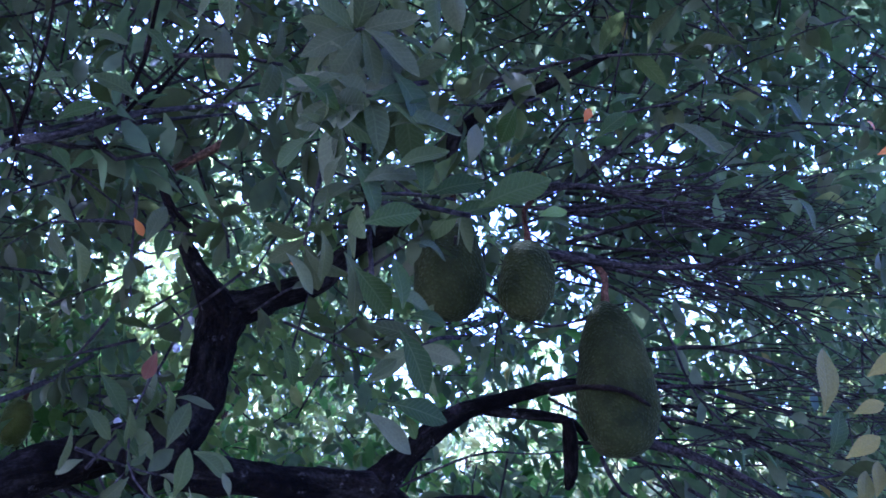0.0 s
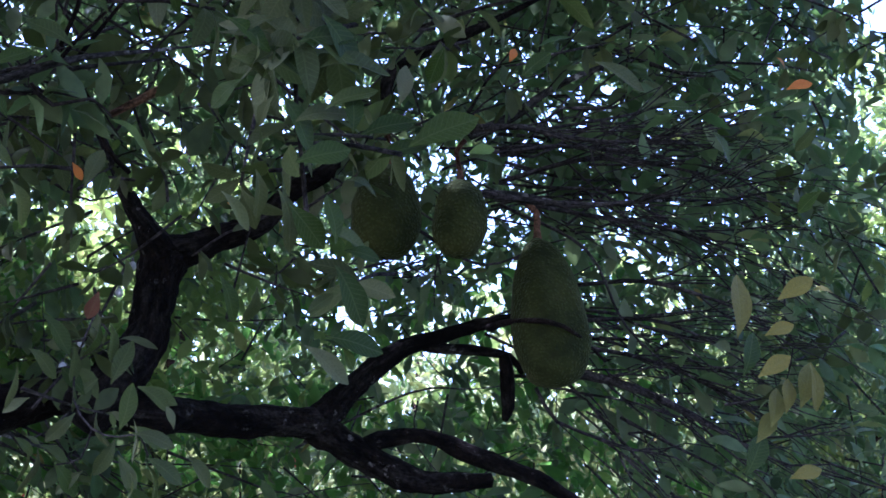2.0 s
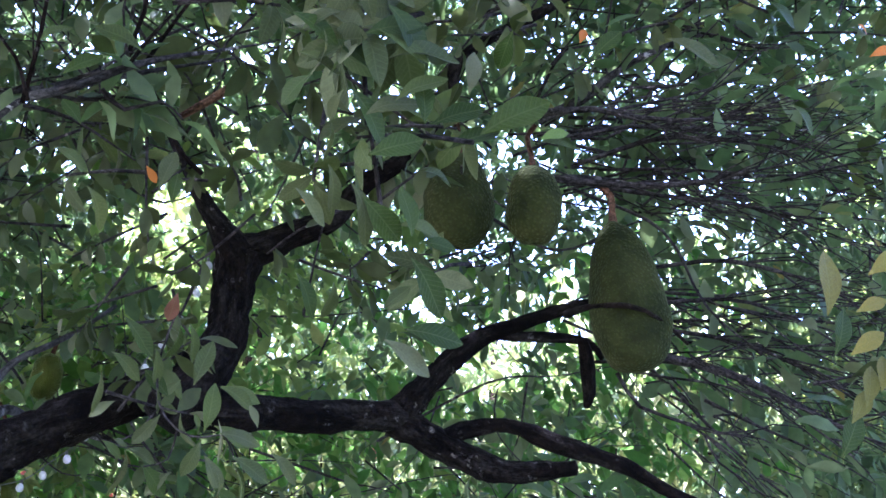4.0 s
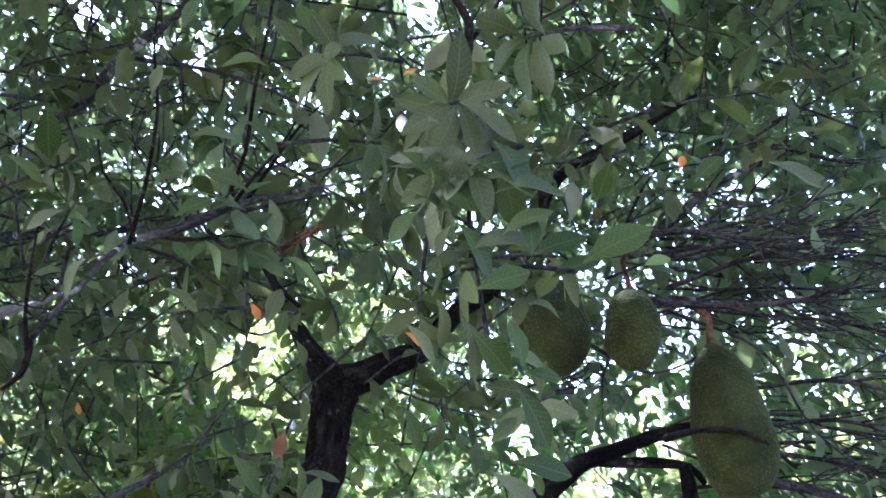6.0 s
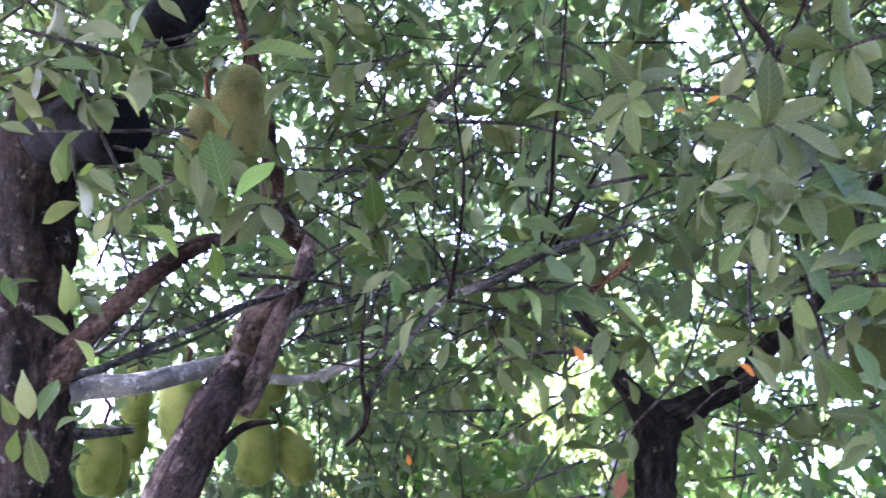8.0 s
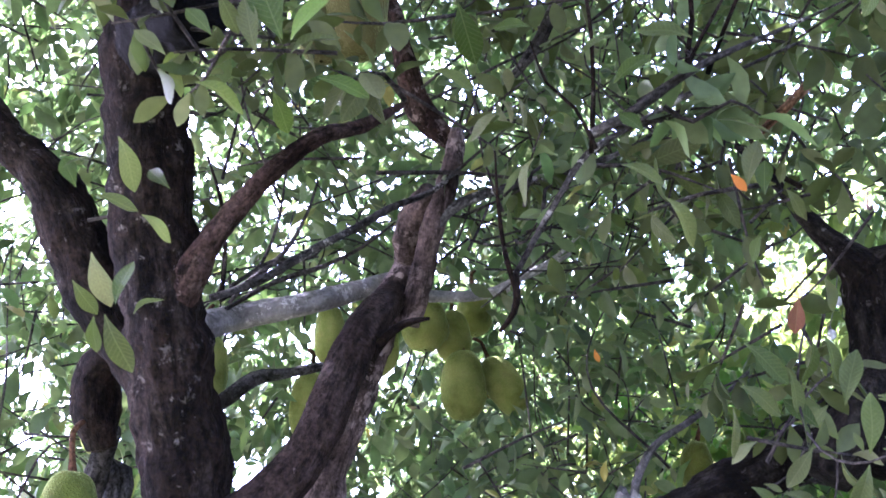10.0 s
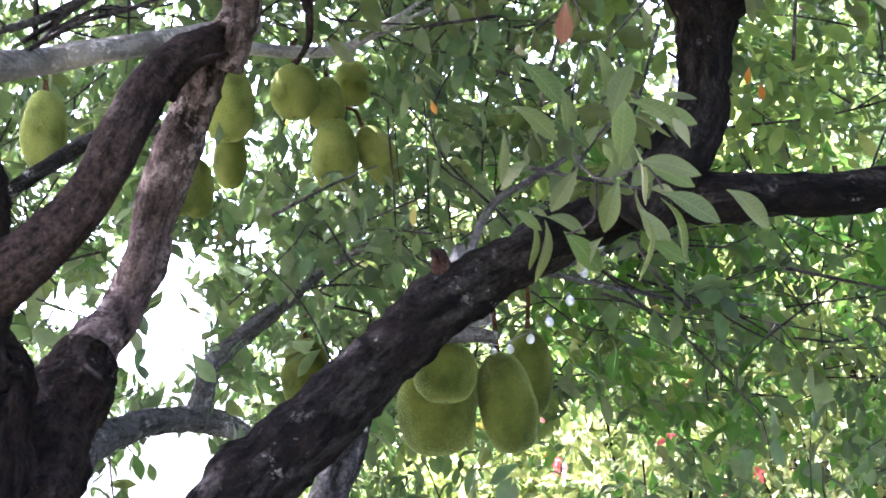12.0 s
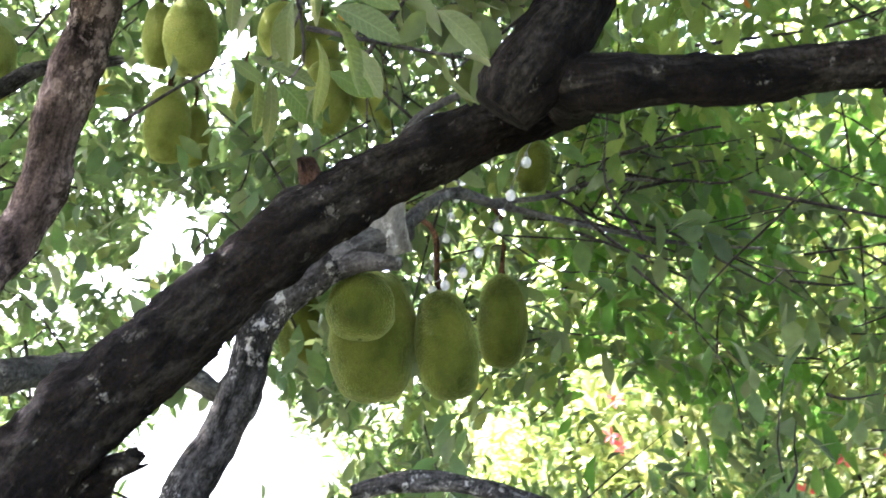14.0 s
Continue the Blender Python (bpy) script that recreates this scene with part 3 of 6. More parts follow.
limb("branch", BARK_BROWN, "", [(-0.664, 2.195, 2.700, 0.0050), (-0.609, 2.172, 2.774, 0.0045), (-0.546, 2.161, 2.863, 0.0035), (-0.484, 2.165, 2.937, 0.0020)])
limb("branch", BARK_BROWN, "", [(-0.886, 2.143, 2.587, 0.0040), (-0.897, 2.084, 2.655, 0.0035), (-0.926, 2.028, 2.696, 0.0030), (-0.928, 1.978, 2.764, 0.0020)])
limb("branch", BARK_BROWN, "", [(-1.085, 2.145, 2.374, 0.0080), (-1.089, 2.154, 2.339, 0.0080), (-1.110, 2.177, 2.310, 0.0070), (-1.155, 2.197, 2.287, 0.0050)])
limb("branch", BARK_BROWN, "", [(-1.089, 2.153, 2.345, 0.0060), (-1.085, 2.111, 2.405, 0.0050), (-1.067, 2.063, 2.486, 0.0040), (-1.044, 2.021, 2.582, 0.0020)])
limb("branch", BARK_GREY, "", [(-1.153, 2.662, 3.420, 0.0100), (-1.077, 2.669, 3.490, 0.0080), (-0.988, 2.654, 3.608, 0.0060), (-0.928, 2.661, 3.709, 0.0050), (-0.882, 2.662, 3.810, 0.0030)])
limb("branch", BARK_BROWN, "", [(-0.604, 2.511, 2.567, 0.0060), (-0.649, 2.454, 2.605, 0.0050), (-0.673, 2.393, 2.683, 0.0045), (-0.715, 2.359, 2.736, 0.0030)])
limb("branch", BARK_BROWN, "", [(-0.194, 1.883, 2.725, 0.0120), (-0.168, 1.845, 2.789, 0.0110), (-0.153, 1.816, 2.871, 0.0090), (-0.184, 1.808, 2.934, 0.0060), (-0.208, 1.794, 3.034, 0.0040)])
limb("branch", BARK_BROWN, "", [(-0.161, 1.839, 2.836, 0.0050), (-0.109, 1.831, 2.904, 0.0040), (-0.067, 1.813, 2.981, 0.0030), (-0.042, 1.791, 3.043, 0.0020)])
limb("branch", BARK_GREY, "", [(-0.805, 1.954, 2.507, 0.0090), (-0.719, 1.972, 2.540, 0.0085), (-0.646, 1.998, 2.588, 0.0080), (-0.581, 2.033, 2.626, 0.0060), (-0.485, 2.091, 2.673, 0.0040), (-0.381, 2.145, 2.721, 0.0020)])
limb("branch", BARK_BROWN, "", [(-0.641, 1.998, 2.590, 0.0050), (-0.604, 2.001, 2.653, 0.0040), (-0.555, 2.003, 2.717, 0.0030), (-0.525, 2.017, 2.789, 0.0020)])
limb("branch", TWIG, "", [(-1.917, 2.193, 2.511, 0.0060), (-1.818, 2.258, 2.578, 0.0065), (-1.751, 2.362, 2.638, 0.0060), (-1.695, 2.445, 2.704, 0.0050), (-1.640, 2.513, 2.783, 0.0030)])
limb("branch", TWIG, "", [(-1.956, 2.210, 2.548, 0.0070), (-1.887, 2.251, 2.602, 0.0070), (-1.844, 2.320, 2.688, 0.0060), (-1.807, 2.359, 2.800, 0.0045), (-1.791, 2.381, 2.899, 0.0030)])
limb("branch", TWIG, "", [(-1.973, 2.262, 2.561, 0.0050), (-1.923, 2.322, 2.680, 0.0050), (-1.894, 2.348, 2.806, 0.0040), (-1.866, 2.344, 2.958, 0.0030)])
limb("branch", BARK_BROWN, "", [(-2.081, 2.341, 2.635, 0.0070), (-2.046, 2.311, 2.742, 0.0060), (-2.019, 2.259, 2.860, 0.0050), (-2.041, 2.223, 2.983, 0.0030)])
limb("branch", BARK_PALE, "", [(-1.642, 3.057, 2.759, 0.0120), (-1.597, 3.070, 2.791, 0.0120), (-1.536, 3.092, 2.820, 0.0100), (-1.485, 3.125, 2.860, 0.0070), (-1.418, 3.206, 2.965, 0.0040)])

# ---- fruits ----
fruit_count = 0
fruit_places = []
FRUIT_LABELS = {"rind": "green brown jackfruit hanging from the tree", "rind_shaded": "dark olive green jackfruit in a shaded tone among the leaves",
                "rind_lit": "pale yellow green jackfruit hanging in a cluster", "rind_brown": "brownish olive jackfruit hanging beside the trunk"}


def jackfruit(place, half_width, half_height, tilt=0, mat=None, taper=0.05, bearing=None, stem=0.1):
    """A hanging fruit: a lumpy rind and its stalk; it leans by tilt along a bearing."""
    global fruit_count
    fruit_count += 1
    fruit_places.append((place, half_width, half_height))
    rings, sides = 26, 30
    th = np.linspace(0.02, np.pi - 0.02, rings)
    ph = np.linspace(0, 2 * np.pi, sides, endpoint=False)
    prof = np.sin(th) ** 0.68
    verts = []
    for i in range(rings):
        for k in range(sides):
            d = Vector((prof[i] * math.cos(ph[k]), prof[i] * math.sin(ph[k]), math.cos(th[i])))
            bulge = 1 + 0.11 * noise.noise(d * 1.5 + Vector((fruit_count * 5.1, 0, 0))) + 0.04 * noise.noise(d * 3.6 + Vector((0, fruit_count, 0)))
            bulge *= 1 - taper * d.z - 0.5 * taper * max(0, d.z)
            verts.append((d.x * half_width * bulge, d.y * half_width * bulge, d.z * half_height * (1 + 0.04 * noise.noise(d * 2))))
    i, k = np.meshgrid(np.arange(rings - 1), np.arange(sides), indexing="ij")
    a, b = (i * sides + k).ravel(), (i * sides + (k + 1) % sides).ravel()
    faces = np.stack([a, a + sides, b + sides, b], 1)
    ob = tagged(new("jackfruit"), FRUIT_LABELS[(mat or RIND).name], "fruit", "jackfruits on the tree")
    ob.matrix_world = pose(*place, 0, tilt, fruit_count * 67 if bearing is None else bearing)
    part("rind", mesh_of("rind", verts, faces, [mat or RIND]), ob)
    r = max(0.006, half_width * 0.1)
    v, f, gr = tube([(0, 0, half_height * 0.96, r * 1.5), (0.004, 0, half_height + 0.03, r), (0.004 + stem * 0.06, stem * 0.06, half_height + stem * 0.75, r), (-stem * 0.12, 0.0, half_height + stem, r)], 8, 0.02, 0.14, fruit_count)
    part("stalk", mesh_of("stalk", v, f, [STALK], gr), ob, "brown stalk")
    return ob


jackfruit((0.001, 2.598, 2.527), 0.085, 0.118, 0, RIND_SHADED)
jackfruit((0.174, 2.452, 2.466), 0.062, 0.093, 0, RIND_SHADED)
jackfruit((0.418, 2.727, 2.323), 0.092, 0.192, -8, RIND_SHADED, 0.16, 0)
jackfruit((-2.528, 2.739, 2.617), 0.067, 0.117, 0, RIND_LIT)
jackfruit((-2.274, 3.813, 2.775), 0.084, 0.134, 0, RIND_LIT)
jackfruit((-2.173, 3.944, 2.785), 0.070, 0.123, -27, RIND_LIT, 0.05, 31)
jackfruit((-2.321, 3.823, 2.982), 0.069, 0.103, 0, RIND_LIT)
jackfruit((-2.350, 3.677, 2.995), 0.088, 0.100, 0, RIND_LIT)
jackfruit((-2.332, 4.007, 3.132), 0.072, 0.090, 0, RIND_LIT)
jackfruit((-2.221, 3.188, 2.766), 0.082, 0.122, 0, RIND_LIT)
jackfruit((-2.792, 3.544, 2.720), 0.084, 0.139, 0, RIND_LIT)
jackfruit((-2.815, 3.677, 2.716), 0.059, 0.113, 0, RIND_LIT)
jackfruit((-3.087, 4.151, 3.032), 0.072, 0.148, 0, RIND_LIT)
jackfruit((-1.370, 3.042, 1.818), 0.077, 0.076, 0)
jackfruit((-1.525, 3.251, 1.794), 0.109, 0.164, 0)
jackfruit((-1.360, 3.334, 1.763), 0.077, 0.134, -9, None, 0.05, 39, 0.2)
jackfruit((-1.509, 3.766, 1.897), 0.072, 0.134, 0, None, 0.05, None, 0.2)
jackfruit((-1.440, 2.094, 3.132), 0.076, 0.142, 0, RIND_BROWN)
jackfruit((-1.515, 2.058, 3.076), 0.055, 0.088, 0, RIND_BROWN)
jackfruit((-1.874, 1.763, 1.933), 0.062, 0.105, 0, RIND)
jackfruit((-2.261, 2.133, 2.274), 0.046, 0.072, 0, RIND_LIT)
jackfruit((-2.455, 3.245, 2.856), 0.056, 0.108, 0, RIND_LIT)
jackfruit((-1.372, 3.738, 2.318), 0.050, 0.078, 10, RIND, 0.05, 0)
jackfruit((-2.606, 4.051, 2.031), 0.091, 0.136, 0)

# ---- where leaves may not stand ----
bare, bare_fruit = [], []
for p in wood_paths:
    c = smooth_path(p, 0.06)
    bare += [q * np.array((1, 1, 1, 0.95)) for q in c[::2] if q[3] > 0.012]
for place, half_width, half_height in fruit_places:
    bare_fruit += [np.array((*place[:2], place[2] + k * (half_height - half_width * 0.6), half_width * 1.15)) for k in (-1, 0, 1)]


def clear_of(p, things):
    """Fits the leaves to the camera's view: none stand between two camera places and these thick limbs or fruits."""
    ok = np.ones(len(p), bool)
    for mid in (np.array((-0.05, 0.0, 1.61)), np.array((0.18, 0.9, 1.4))):
        v = p - mid
        r = np.linalg.norm(v, axis=1)
        u = v / r[:, None]
        for q in things:
            w = q[:3] - mid
            far = np.linalg.norm(w)
            ok &= ~((r < far + 0.1) & (u @ (w / far) > math.cos(q[3] / far)))
    return ok


def clear_of_wood(p):
    return clear_of(p, bare + bare_fruit)


# ---- the nearest leaves, one by one ----
near_leaf = [mesh_of("leaf", *leaf_template(*k, rows=12, width=0.19), [LEAF]) for k in ((0.3, 0.14, 0.05), (0.55, 0.26, 0.07), (0.15, 0.34, 0.06), (0.4, -0.05, 0.05))]
slim_leaf = [mesh_of("leaf", *leaf_template(*k, rows=9, width=0.12), [LEAF]) for k in ((0.5, 0.2, 0.05), (0.7, 0.12, 0.07), (0.3, 0.38, 0.06), (0.6, -0.08, 0.05))]
coloured_leaf = {}
LEAF_LABELS = {"leaf_red": "dry reddish leaf", "leaf_orange": "withered orange leaf", "leaf_yellow": "yellowing leaf", "leaf_shady_green": "deep green leaf in a shaded tone", "leaf_lime": "fresh light green leaf"}
rng = np.random.default_rng(5)


def put_leaf(at, axis, normal, length, mat=None, slim=False):
    me = (slim_leaf if slim else near_leaf)[int(rng.integers(0, 4))]
    if mat is not None and mat is not LEAF:
        if mat.name not in coloured_leaf:
            coloured_leaf[mat.name] = mesh_of("leaf", *leaf_template(0.2, 0.15, 0.03, rows=9), [mat])
        me = coloured_leaf[mat.name]
    ob = part("leaf", me, tree, LEAF_LABELS.get(mat.name, "") if mat else "")
    R = turns(np.asarray(axis, float), np.asarray(normal, float))
    ob.matrix_world = Matrix.Translation(at) @ Matrix(R.tolist()).to_4x4() @ Matrix.Scale(length, 4)
    return ob


def one_leaf(base, tip, roll, mat, slim=False):
    b, t = np.array(base), np.array(tip)
    a = t - b
    n = np.array((math.sin(radians(roll)), -math.cos(radians(roll)), 0.3))
    put_leaf(base, a, n, float(np.linalg.norm(a)), mat, slim)


twig_v, twig_f, twig_g, twig_n = [], [], [], 0


def add_twig(points, sides=5):
    global twig_n
    v, f, gr = tube(points, sides if sides % 2 == 0 else sides + 1, 0.05, 0)
    twig_v.append(v)
    twig_f.append(f + twig_n)
    twig_g.append(gr)
    twig_n += len(v)


def spray(foot, tip, count, size):
    """A twig with leaves set round it, closer towards its tip."""
    b, t = np.array(foot), np.array(tip)
    sag = np.array((0, 0, 0.03))
    add_twig([(*b, 0.006), (*((b + t) / 2 + sag), 0.0045), (*t, 0.002)])
    d = (t - b) / np.linalg.norm(t - b)
    for k in range(count):
        s = 1 - 0.85 * (k / count) ** 1.3
        at = b + (t - b) * s + sag * 4 * s * (1 - s)
        out = rng.normal(size=3)
        out -= d * (out @ d)
        out /= np.linalg.norm(out)
        axis = out * rng.uniform(0.6, 1.1) + d * rng.uniform(0.3, 1.0) + np.array((0, 0, -rng.uniform(0.1, 0.7)))
        put_leaf(at, axis, np.array((0, 0, 1)) + rng.normal(size=3) * 0.45, size * rng.uniform(0.7, 1.2))


def twig_fan(foot, tip, spread, count):
    """Long thin crooked twigs that part from one stretch of a branch, with leaves along their outer half."""
    b, t = np.array(foot), np.array(tip)
    g = np.random.default_rng(int(abs(b[0] * 1000) + count))
    far = np.linalg.norm(t - b)
    for k in range(count):
        s = b + (t - b) * g.uniform(0, 0.45) + g.normal(size=3) * spread * 0.3
        e = s + (t - b) * g.uniform(0.3, 0.75) + g.normal(size=3) * spread * np.array((0.6, 0.9, 1.0))
        p = [s + (e - s) * q + g.normal(size=3) * far * 0.03 for q in (0.33, 0.66)]
        thick = g.uniform(0.0025, 0.0058)
        if not clear_of(np.array([s + (e - s) * q for q in np.linspace(0, 1, 9)]), bare_fruit).all():
            continue
        add_twig([(*s, thick), (*p[0], thick * 0.8), (*p[1], thick * 0.6), (*e, 0.0015)], 5)
        for q in range(int(g.integers(3, 8))):
            at = p[0] + (e - p[0]) * g.uniform(0.1, 1.0)
            fan_leaves.append((at, (e - s) / far * g.uniform(0.2, 1.2) + g.normal(size=3) * 0.45 + np.array((0, 0, -0.1)), np.array((0, 0, 1)) + g.normal(size=3) * 0.5, g.uniform(0.07, 0.12)))


def besom(points, count, reach, seed, leaves=2):
    """A crooked stem that lets go long thin twigs at a narrow angle all along, each with finer ones of its own."""
    g = np.random.default_rng(seed)
    add_twig(points, 8)
    c = smooth_path(points, 0.04)[:, :3]
    for k in range(count):
        i = int(g.integers(len(c) // 6, len(c) - 1))
        d = c[min(i + 3, len(c) - 1)] - c[max(i - 3, 0)]
        d /= np.linalg.norm(d)
        far = reach * g.uniform(0.45, 1.1)
        d = d + g.normal(size=3) * np.array((0.16, 0.28, 0.24))
        e = c[i] + d / np.linalg.norm(d) * far
        p = [c[i] + (e - c[i]) * q + g.normal(size=3) * far * 0.035 for q in (0.3, 0.65)]
        if not clear_of(np.array([c[i] + (e - c[i]) * q for q in np.linspace(0, 1, 9)]), bare_fruit).all():
            continue
        thick = g.uniform(0.0018, 0.0042)
        add_twig([(*c[i], thick), (*p[0], thick * 0.85), (*p[1], thick * 0.7), (*e, 0.0013)], 4)
        for q in range(int(g.integers(1, 4))):
            s = p[0] + (p[1] - p[0]) * g.uniform(0, 1)
            u = (e - c[i]) / far + g.normal(size=3) * 0.35
            f = s + u * far * g.uniform(0.2, 0.5)
            if clear_of(np.array([s, (s + f) / 2, f]), bare_fruit).all():
                add_twig([(*s, thick * 0.7), (*((s + f) / 2 + g.normal(size=3) * 0.012), thick * 0.55), (*f, 0.0012)], 4)
        for q in range(int(g.integers(0, leaves + 1))):
            fan_leaves.append((e, (e - c[i]) / far * g.uniform(0.4, 1.2) + g.normal(size=3) * 0.5, np.array((0, 0, 1)) + g.normal(size=3) * 0.5, g.uniform(0.06, 0.1)))


def rosette(place, count, size):
    """A shoot tip with leaves round it like a wheel, hanging a little."""
    p = np.array(place)
    h = rng.normal(size=3) * np.array((0.5, 0.5, 0.25)) + np.array((0, 0.2, 0.1))
    h /= np.linalg.norm(h)
    side = np.cross(h, (0.1, 0.2, 1.0))
    side /= np.linalg.norm(side)
    up = np.cross(h, side)
    add_twig([(*(p + h * 0.22), 0.005), (*(p + h * 0.1 + np.array((0, 0, 0.01))), 0.004), (*p, 0.003)])
    for k in range(count):
        a = 2 * math.pi * (k + rng.uniform(-0.3, 0.3)) / count
        out = math.cos(a) * side + math.sin(a) * up
        put_leaf(p + h * 0.01 * k, out + h * -0.35 + np.array((0, 0, -0.3)), -h + np.array((0, 0, 0.5)) + rng.normal(size=3) * 0.25, size * rng.uniform(0.75, 1.15))


def bush(place, spread, shoots, size, before_wood=False):
    """Several leafy shoots close together; too many leaves to tell apart one by one."""
    p = np.array(place)
    g = np.random.default_rng(int(abs(p[0] * 991 + p[2] * 577)))
    for k in range(shoots):
        c = p + g.normal(size=3) * spread * np.array((1, 0.5, 1))
        h = g.normal(size=3) * np.array((0.6, 0.5, 0.3)) + np.array((0, 0.1, 0.1))
        h /= np.linalg.norm(h)
        add_twig([(*(c + h * 0.25 + g.normal(size=3) * 0.02), 0.004), (*(c + h * 0.1), 0.003), (*c, 0.002)])
        for q in range(int(g.integers(5, 9))):
            out = g.normal(size=3)
            out -= h * (out @ h)
            out /= np.linalg.norm(out)
            bush_free.append(before_wood)
            bush_leaves.append((c + h * g.uniform(0, 0.12), out - h * g.uniform(0, 0.8) + np.array((0, 0, -0.35)), np.array((0, 0, 0.8)) - h * 0.4 + g.normal(size=3) * 0.45, size * g.uniform(0.65, 1.2)))


fan_leaves, bush_leaves, bush_free = [], [], []
bush((-0.605, 2.403, 2.821), 0.119, 4, 0.091)
bush((-0.289, 2.373, 2.776), 0.114, 6, 0.106)
bush((-0.449, 2.703, 2.731), 0.114, 4, 0.083)
bush((-0.051, 2.627, 2.743), 0.096, 4, 0.098)
bush((-0.081, 2.744, 2.580), 0.056, 2, 0.091)
bush((-0.140, 2.730, 2.456), 0.082, 2, 0.091)
bush((-0.781, 2.735, 2.735), 0.103, 4, 0.076)
bush((0.851, 2.679, 3.040), 0.167, 4, 0.083)
bush((1.159, 2.606, 2.948), 0.121, 4, 0.083)
bush((1.199, 2.713, 2.671), 0.106, 4, 0.083)
bush((1.155, 2.845, 2.318), 0.121, 4, 0.083)
bush((0.331, 2.659, 3.083), 0.132, 4, 0.091)
bush((-1.116, 2.254, 3.007), 0.128, 4, 0.083)
bush((-1.155, 2.435, 2.874), 0.117, 4, 0.076)
bush((-1.176, 2.482, 2.466), 0.128, 4, 0.076)
bush((-0.956, 2.616, 2.304), 0.099, 4, 0.076)
bush((-0.750, 2.464, 2.872), 0.085, 3, 0.076)
bush((-1.491, 1.495, 2.971), 0.098, 4, 0.083)
bush((-1.364, 1.671, 2.973), 0.075, 4, 0.083)
bush((-1.370, 1.781, 2.814), 0.075, 4, 0.083)
bush((-1.526, 1.808, 2.703), 0.076, 3, 0.076)
bush((-1.221, 1.833, 3.153), 0.092, 4, 0.091)
bush((-1.123, 2.169, 2.706), 0.079, 2, 0.076)
bush((-0.955, 2.320, 3.194), 0.132, 4, 0.076)
bush((-1.235, 2.302, 3.240), 0.091, 3, 0.076)
bush((-0.651, 2.181, 3.161), 0.110, 4, 0.083)
bush((-0.327, 2.272, 2.904), 0.119, 4, 0.083)
bush((-0.121, 2.198, 3.041), 0.119, 4, 0.083)
bush((-0.041, 2.238, 2.765), 0.076, 4, 0.083)
bush((-0.932, 2.726, 2.636), 0.106, 4, 0.076)
bush((-0.524, 2.748, 2.508), 0.103, 4, 0.076)
bush((-1.593, 2.629, 2.565), 0.085, 2, 0.076)
bush((-1.056, 2.801, 2.857), 0.128, 4, 0.083)
bush((-0.433, 2.795, 2.594), 0.076, 3, 0.083)
bush((-2.095, 2.397, 2.666), 0.091, 2, 0.076)
bush((-0.753, 2.644, 2.105), 0.037, 2, 0.076, True)
bush((-0.585, 2.415, 2.127), 0.041, 3, 0.077, True)
bush((-0.676, 2.499, 2.242), 0.050, 3, 0.077, True)
bush((-1.327, 1.350, 2.846), 0.066, 4, 0.086, True)
bush((-1.208, 1.444, 2.845), 0.055, 3, 0.086, True)
bush((-1.422, 1.357, 2.737), 0.055, 3, 0.086, True)
bush((-1.316, 1.528, 2.621), 0.055, 3, 0.077, True)
bush((-1.161, 1.604, 2.669), 0.044, 3, 0.086, True)
bush((-0.081, 2.185, 2.462), 0.041, 2, 0.095, True)
twig_fan((0.186, 2.899, 2.683), (1.219, 3.167, 2.800), 0.197, 30)
twig_fan((0.214, 2.840, 2.825), (0.976, 3.019, 3.077), 0.157, 16)
twig_fan((0.380, 3.034, 2.355), (1.224, 3.298, 2.363), 0.143, 14)
twig_fan((0.396, 3.053, 2.265), (1.244, 3.354, 2.002), 0.161, 16)
twig_fan((0.461, 2.792, 3.094), (1.071, 3.002, 3.274), 0.125, 10)
besom([(0.203, 2.596, 2.758, 0.0110), (0.336, 2.590, 2.766, 0.0080), (0.414, 2.605, 2.755, 0.0070), (0.568, 2.623, 2.750, 0.0050), (0.757, 2.634, 2.769, 0.0030)], 11, 0.45, 301, 2)
besom([(0.246, 2.702, 2.624, 0.0100), (0.377, 2.712, 2.614, 0.0090), (0.506, 2.724, 2.614, 0.0085), (0.640, 2.724, 2.626, 0.0060), (0.767, 2.701, 2.658, 0.0030)], 10, 0.45, 302, 2)
besom([(0.293, 2.733, 2.670, 0.0070), (0.503, 2.681, 2.723, 0.0060), (0.669, 2.698, 2.728, 0.0050), (0.833, 2.715, 2.711, 0.0030)], 11, 0.50, 303, 2)
besom([(0.364, 2.838, 2.656, 0.0070), (0.550, 2.869, 2.638, 0.0060), (0.739, 2.839, 2.603, 0.0050), (0.936, 2.854, 2.551, 0.0030)], 11, 0.50, 304, 2)
besom([(0.296, 2.752, 2.757, 0.0060), (0.441, 2.724, 2.776, 0.0060), (0.662, 2.784, 2.793, 0.0050), (0.860, 2.749, 2.746, 0.0030)], 10, 0.50, 305, 2)
besom([(0.404, 2.891, 2.200, 0.0170), (0.535, 2.870, 2.197, 0.0140), (0.672, 2.849, 2.158, 0.0120), (0.816, 2.845, 2.091, 0.0100), (0.968, 2.862, 2.016, 0.0050), (1.072, 2.884, 1.975, 0.0020)], 12, 0.42, 306, 2)
besom([(0.516, 2.911, 2.350, 0.0060), (0.646, 2.883, 2.356, 0.0060), (0.758, 2.860, 2.341, 0.0050), (0.922, 2.880, 2.280, 0.0030)], 10, 0.45, 307, 2)
besom([(0.413, 2.916, 2.169, 0.0060), (0.470, 2.924, 2.081, 0.0050), (0.594, 2.909, 2.031, 0.0040), (0.725, 2.944, 1.935, 0.0020)], 6, 0.35, 308, 2)
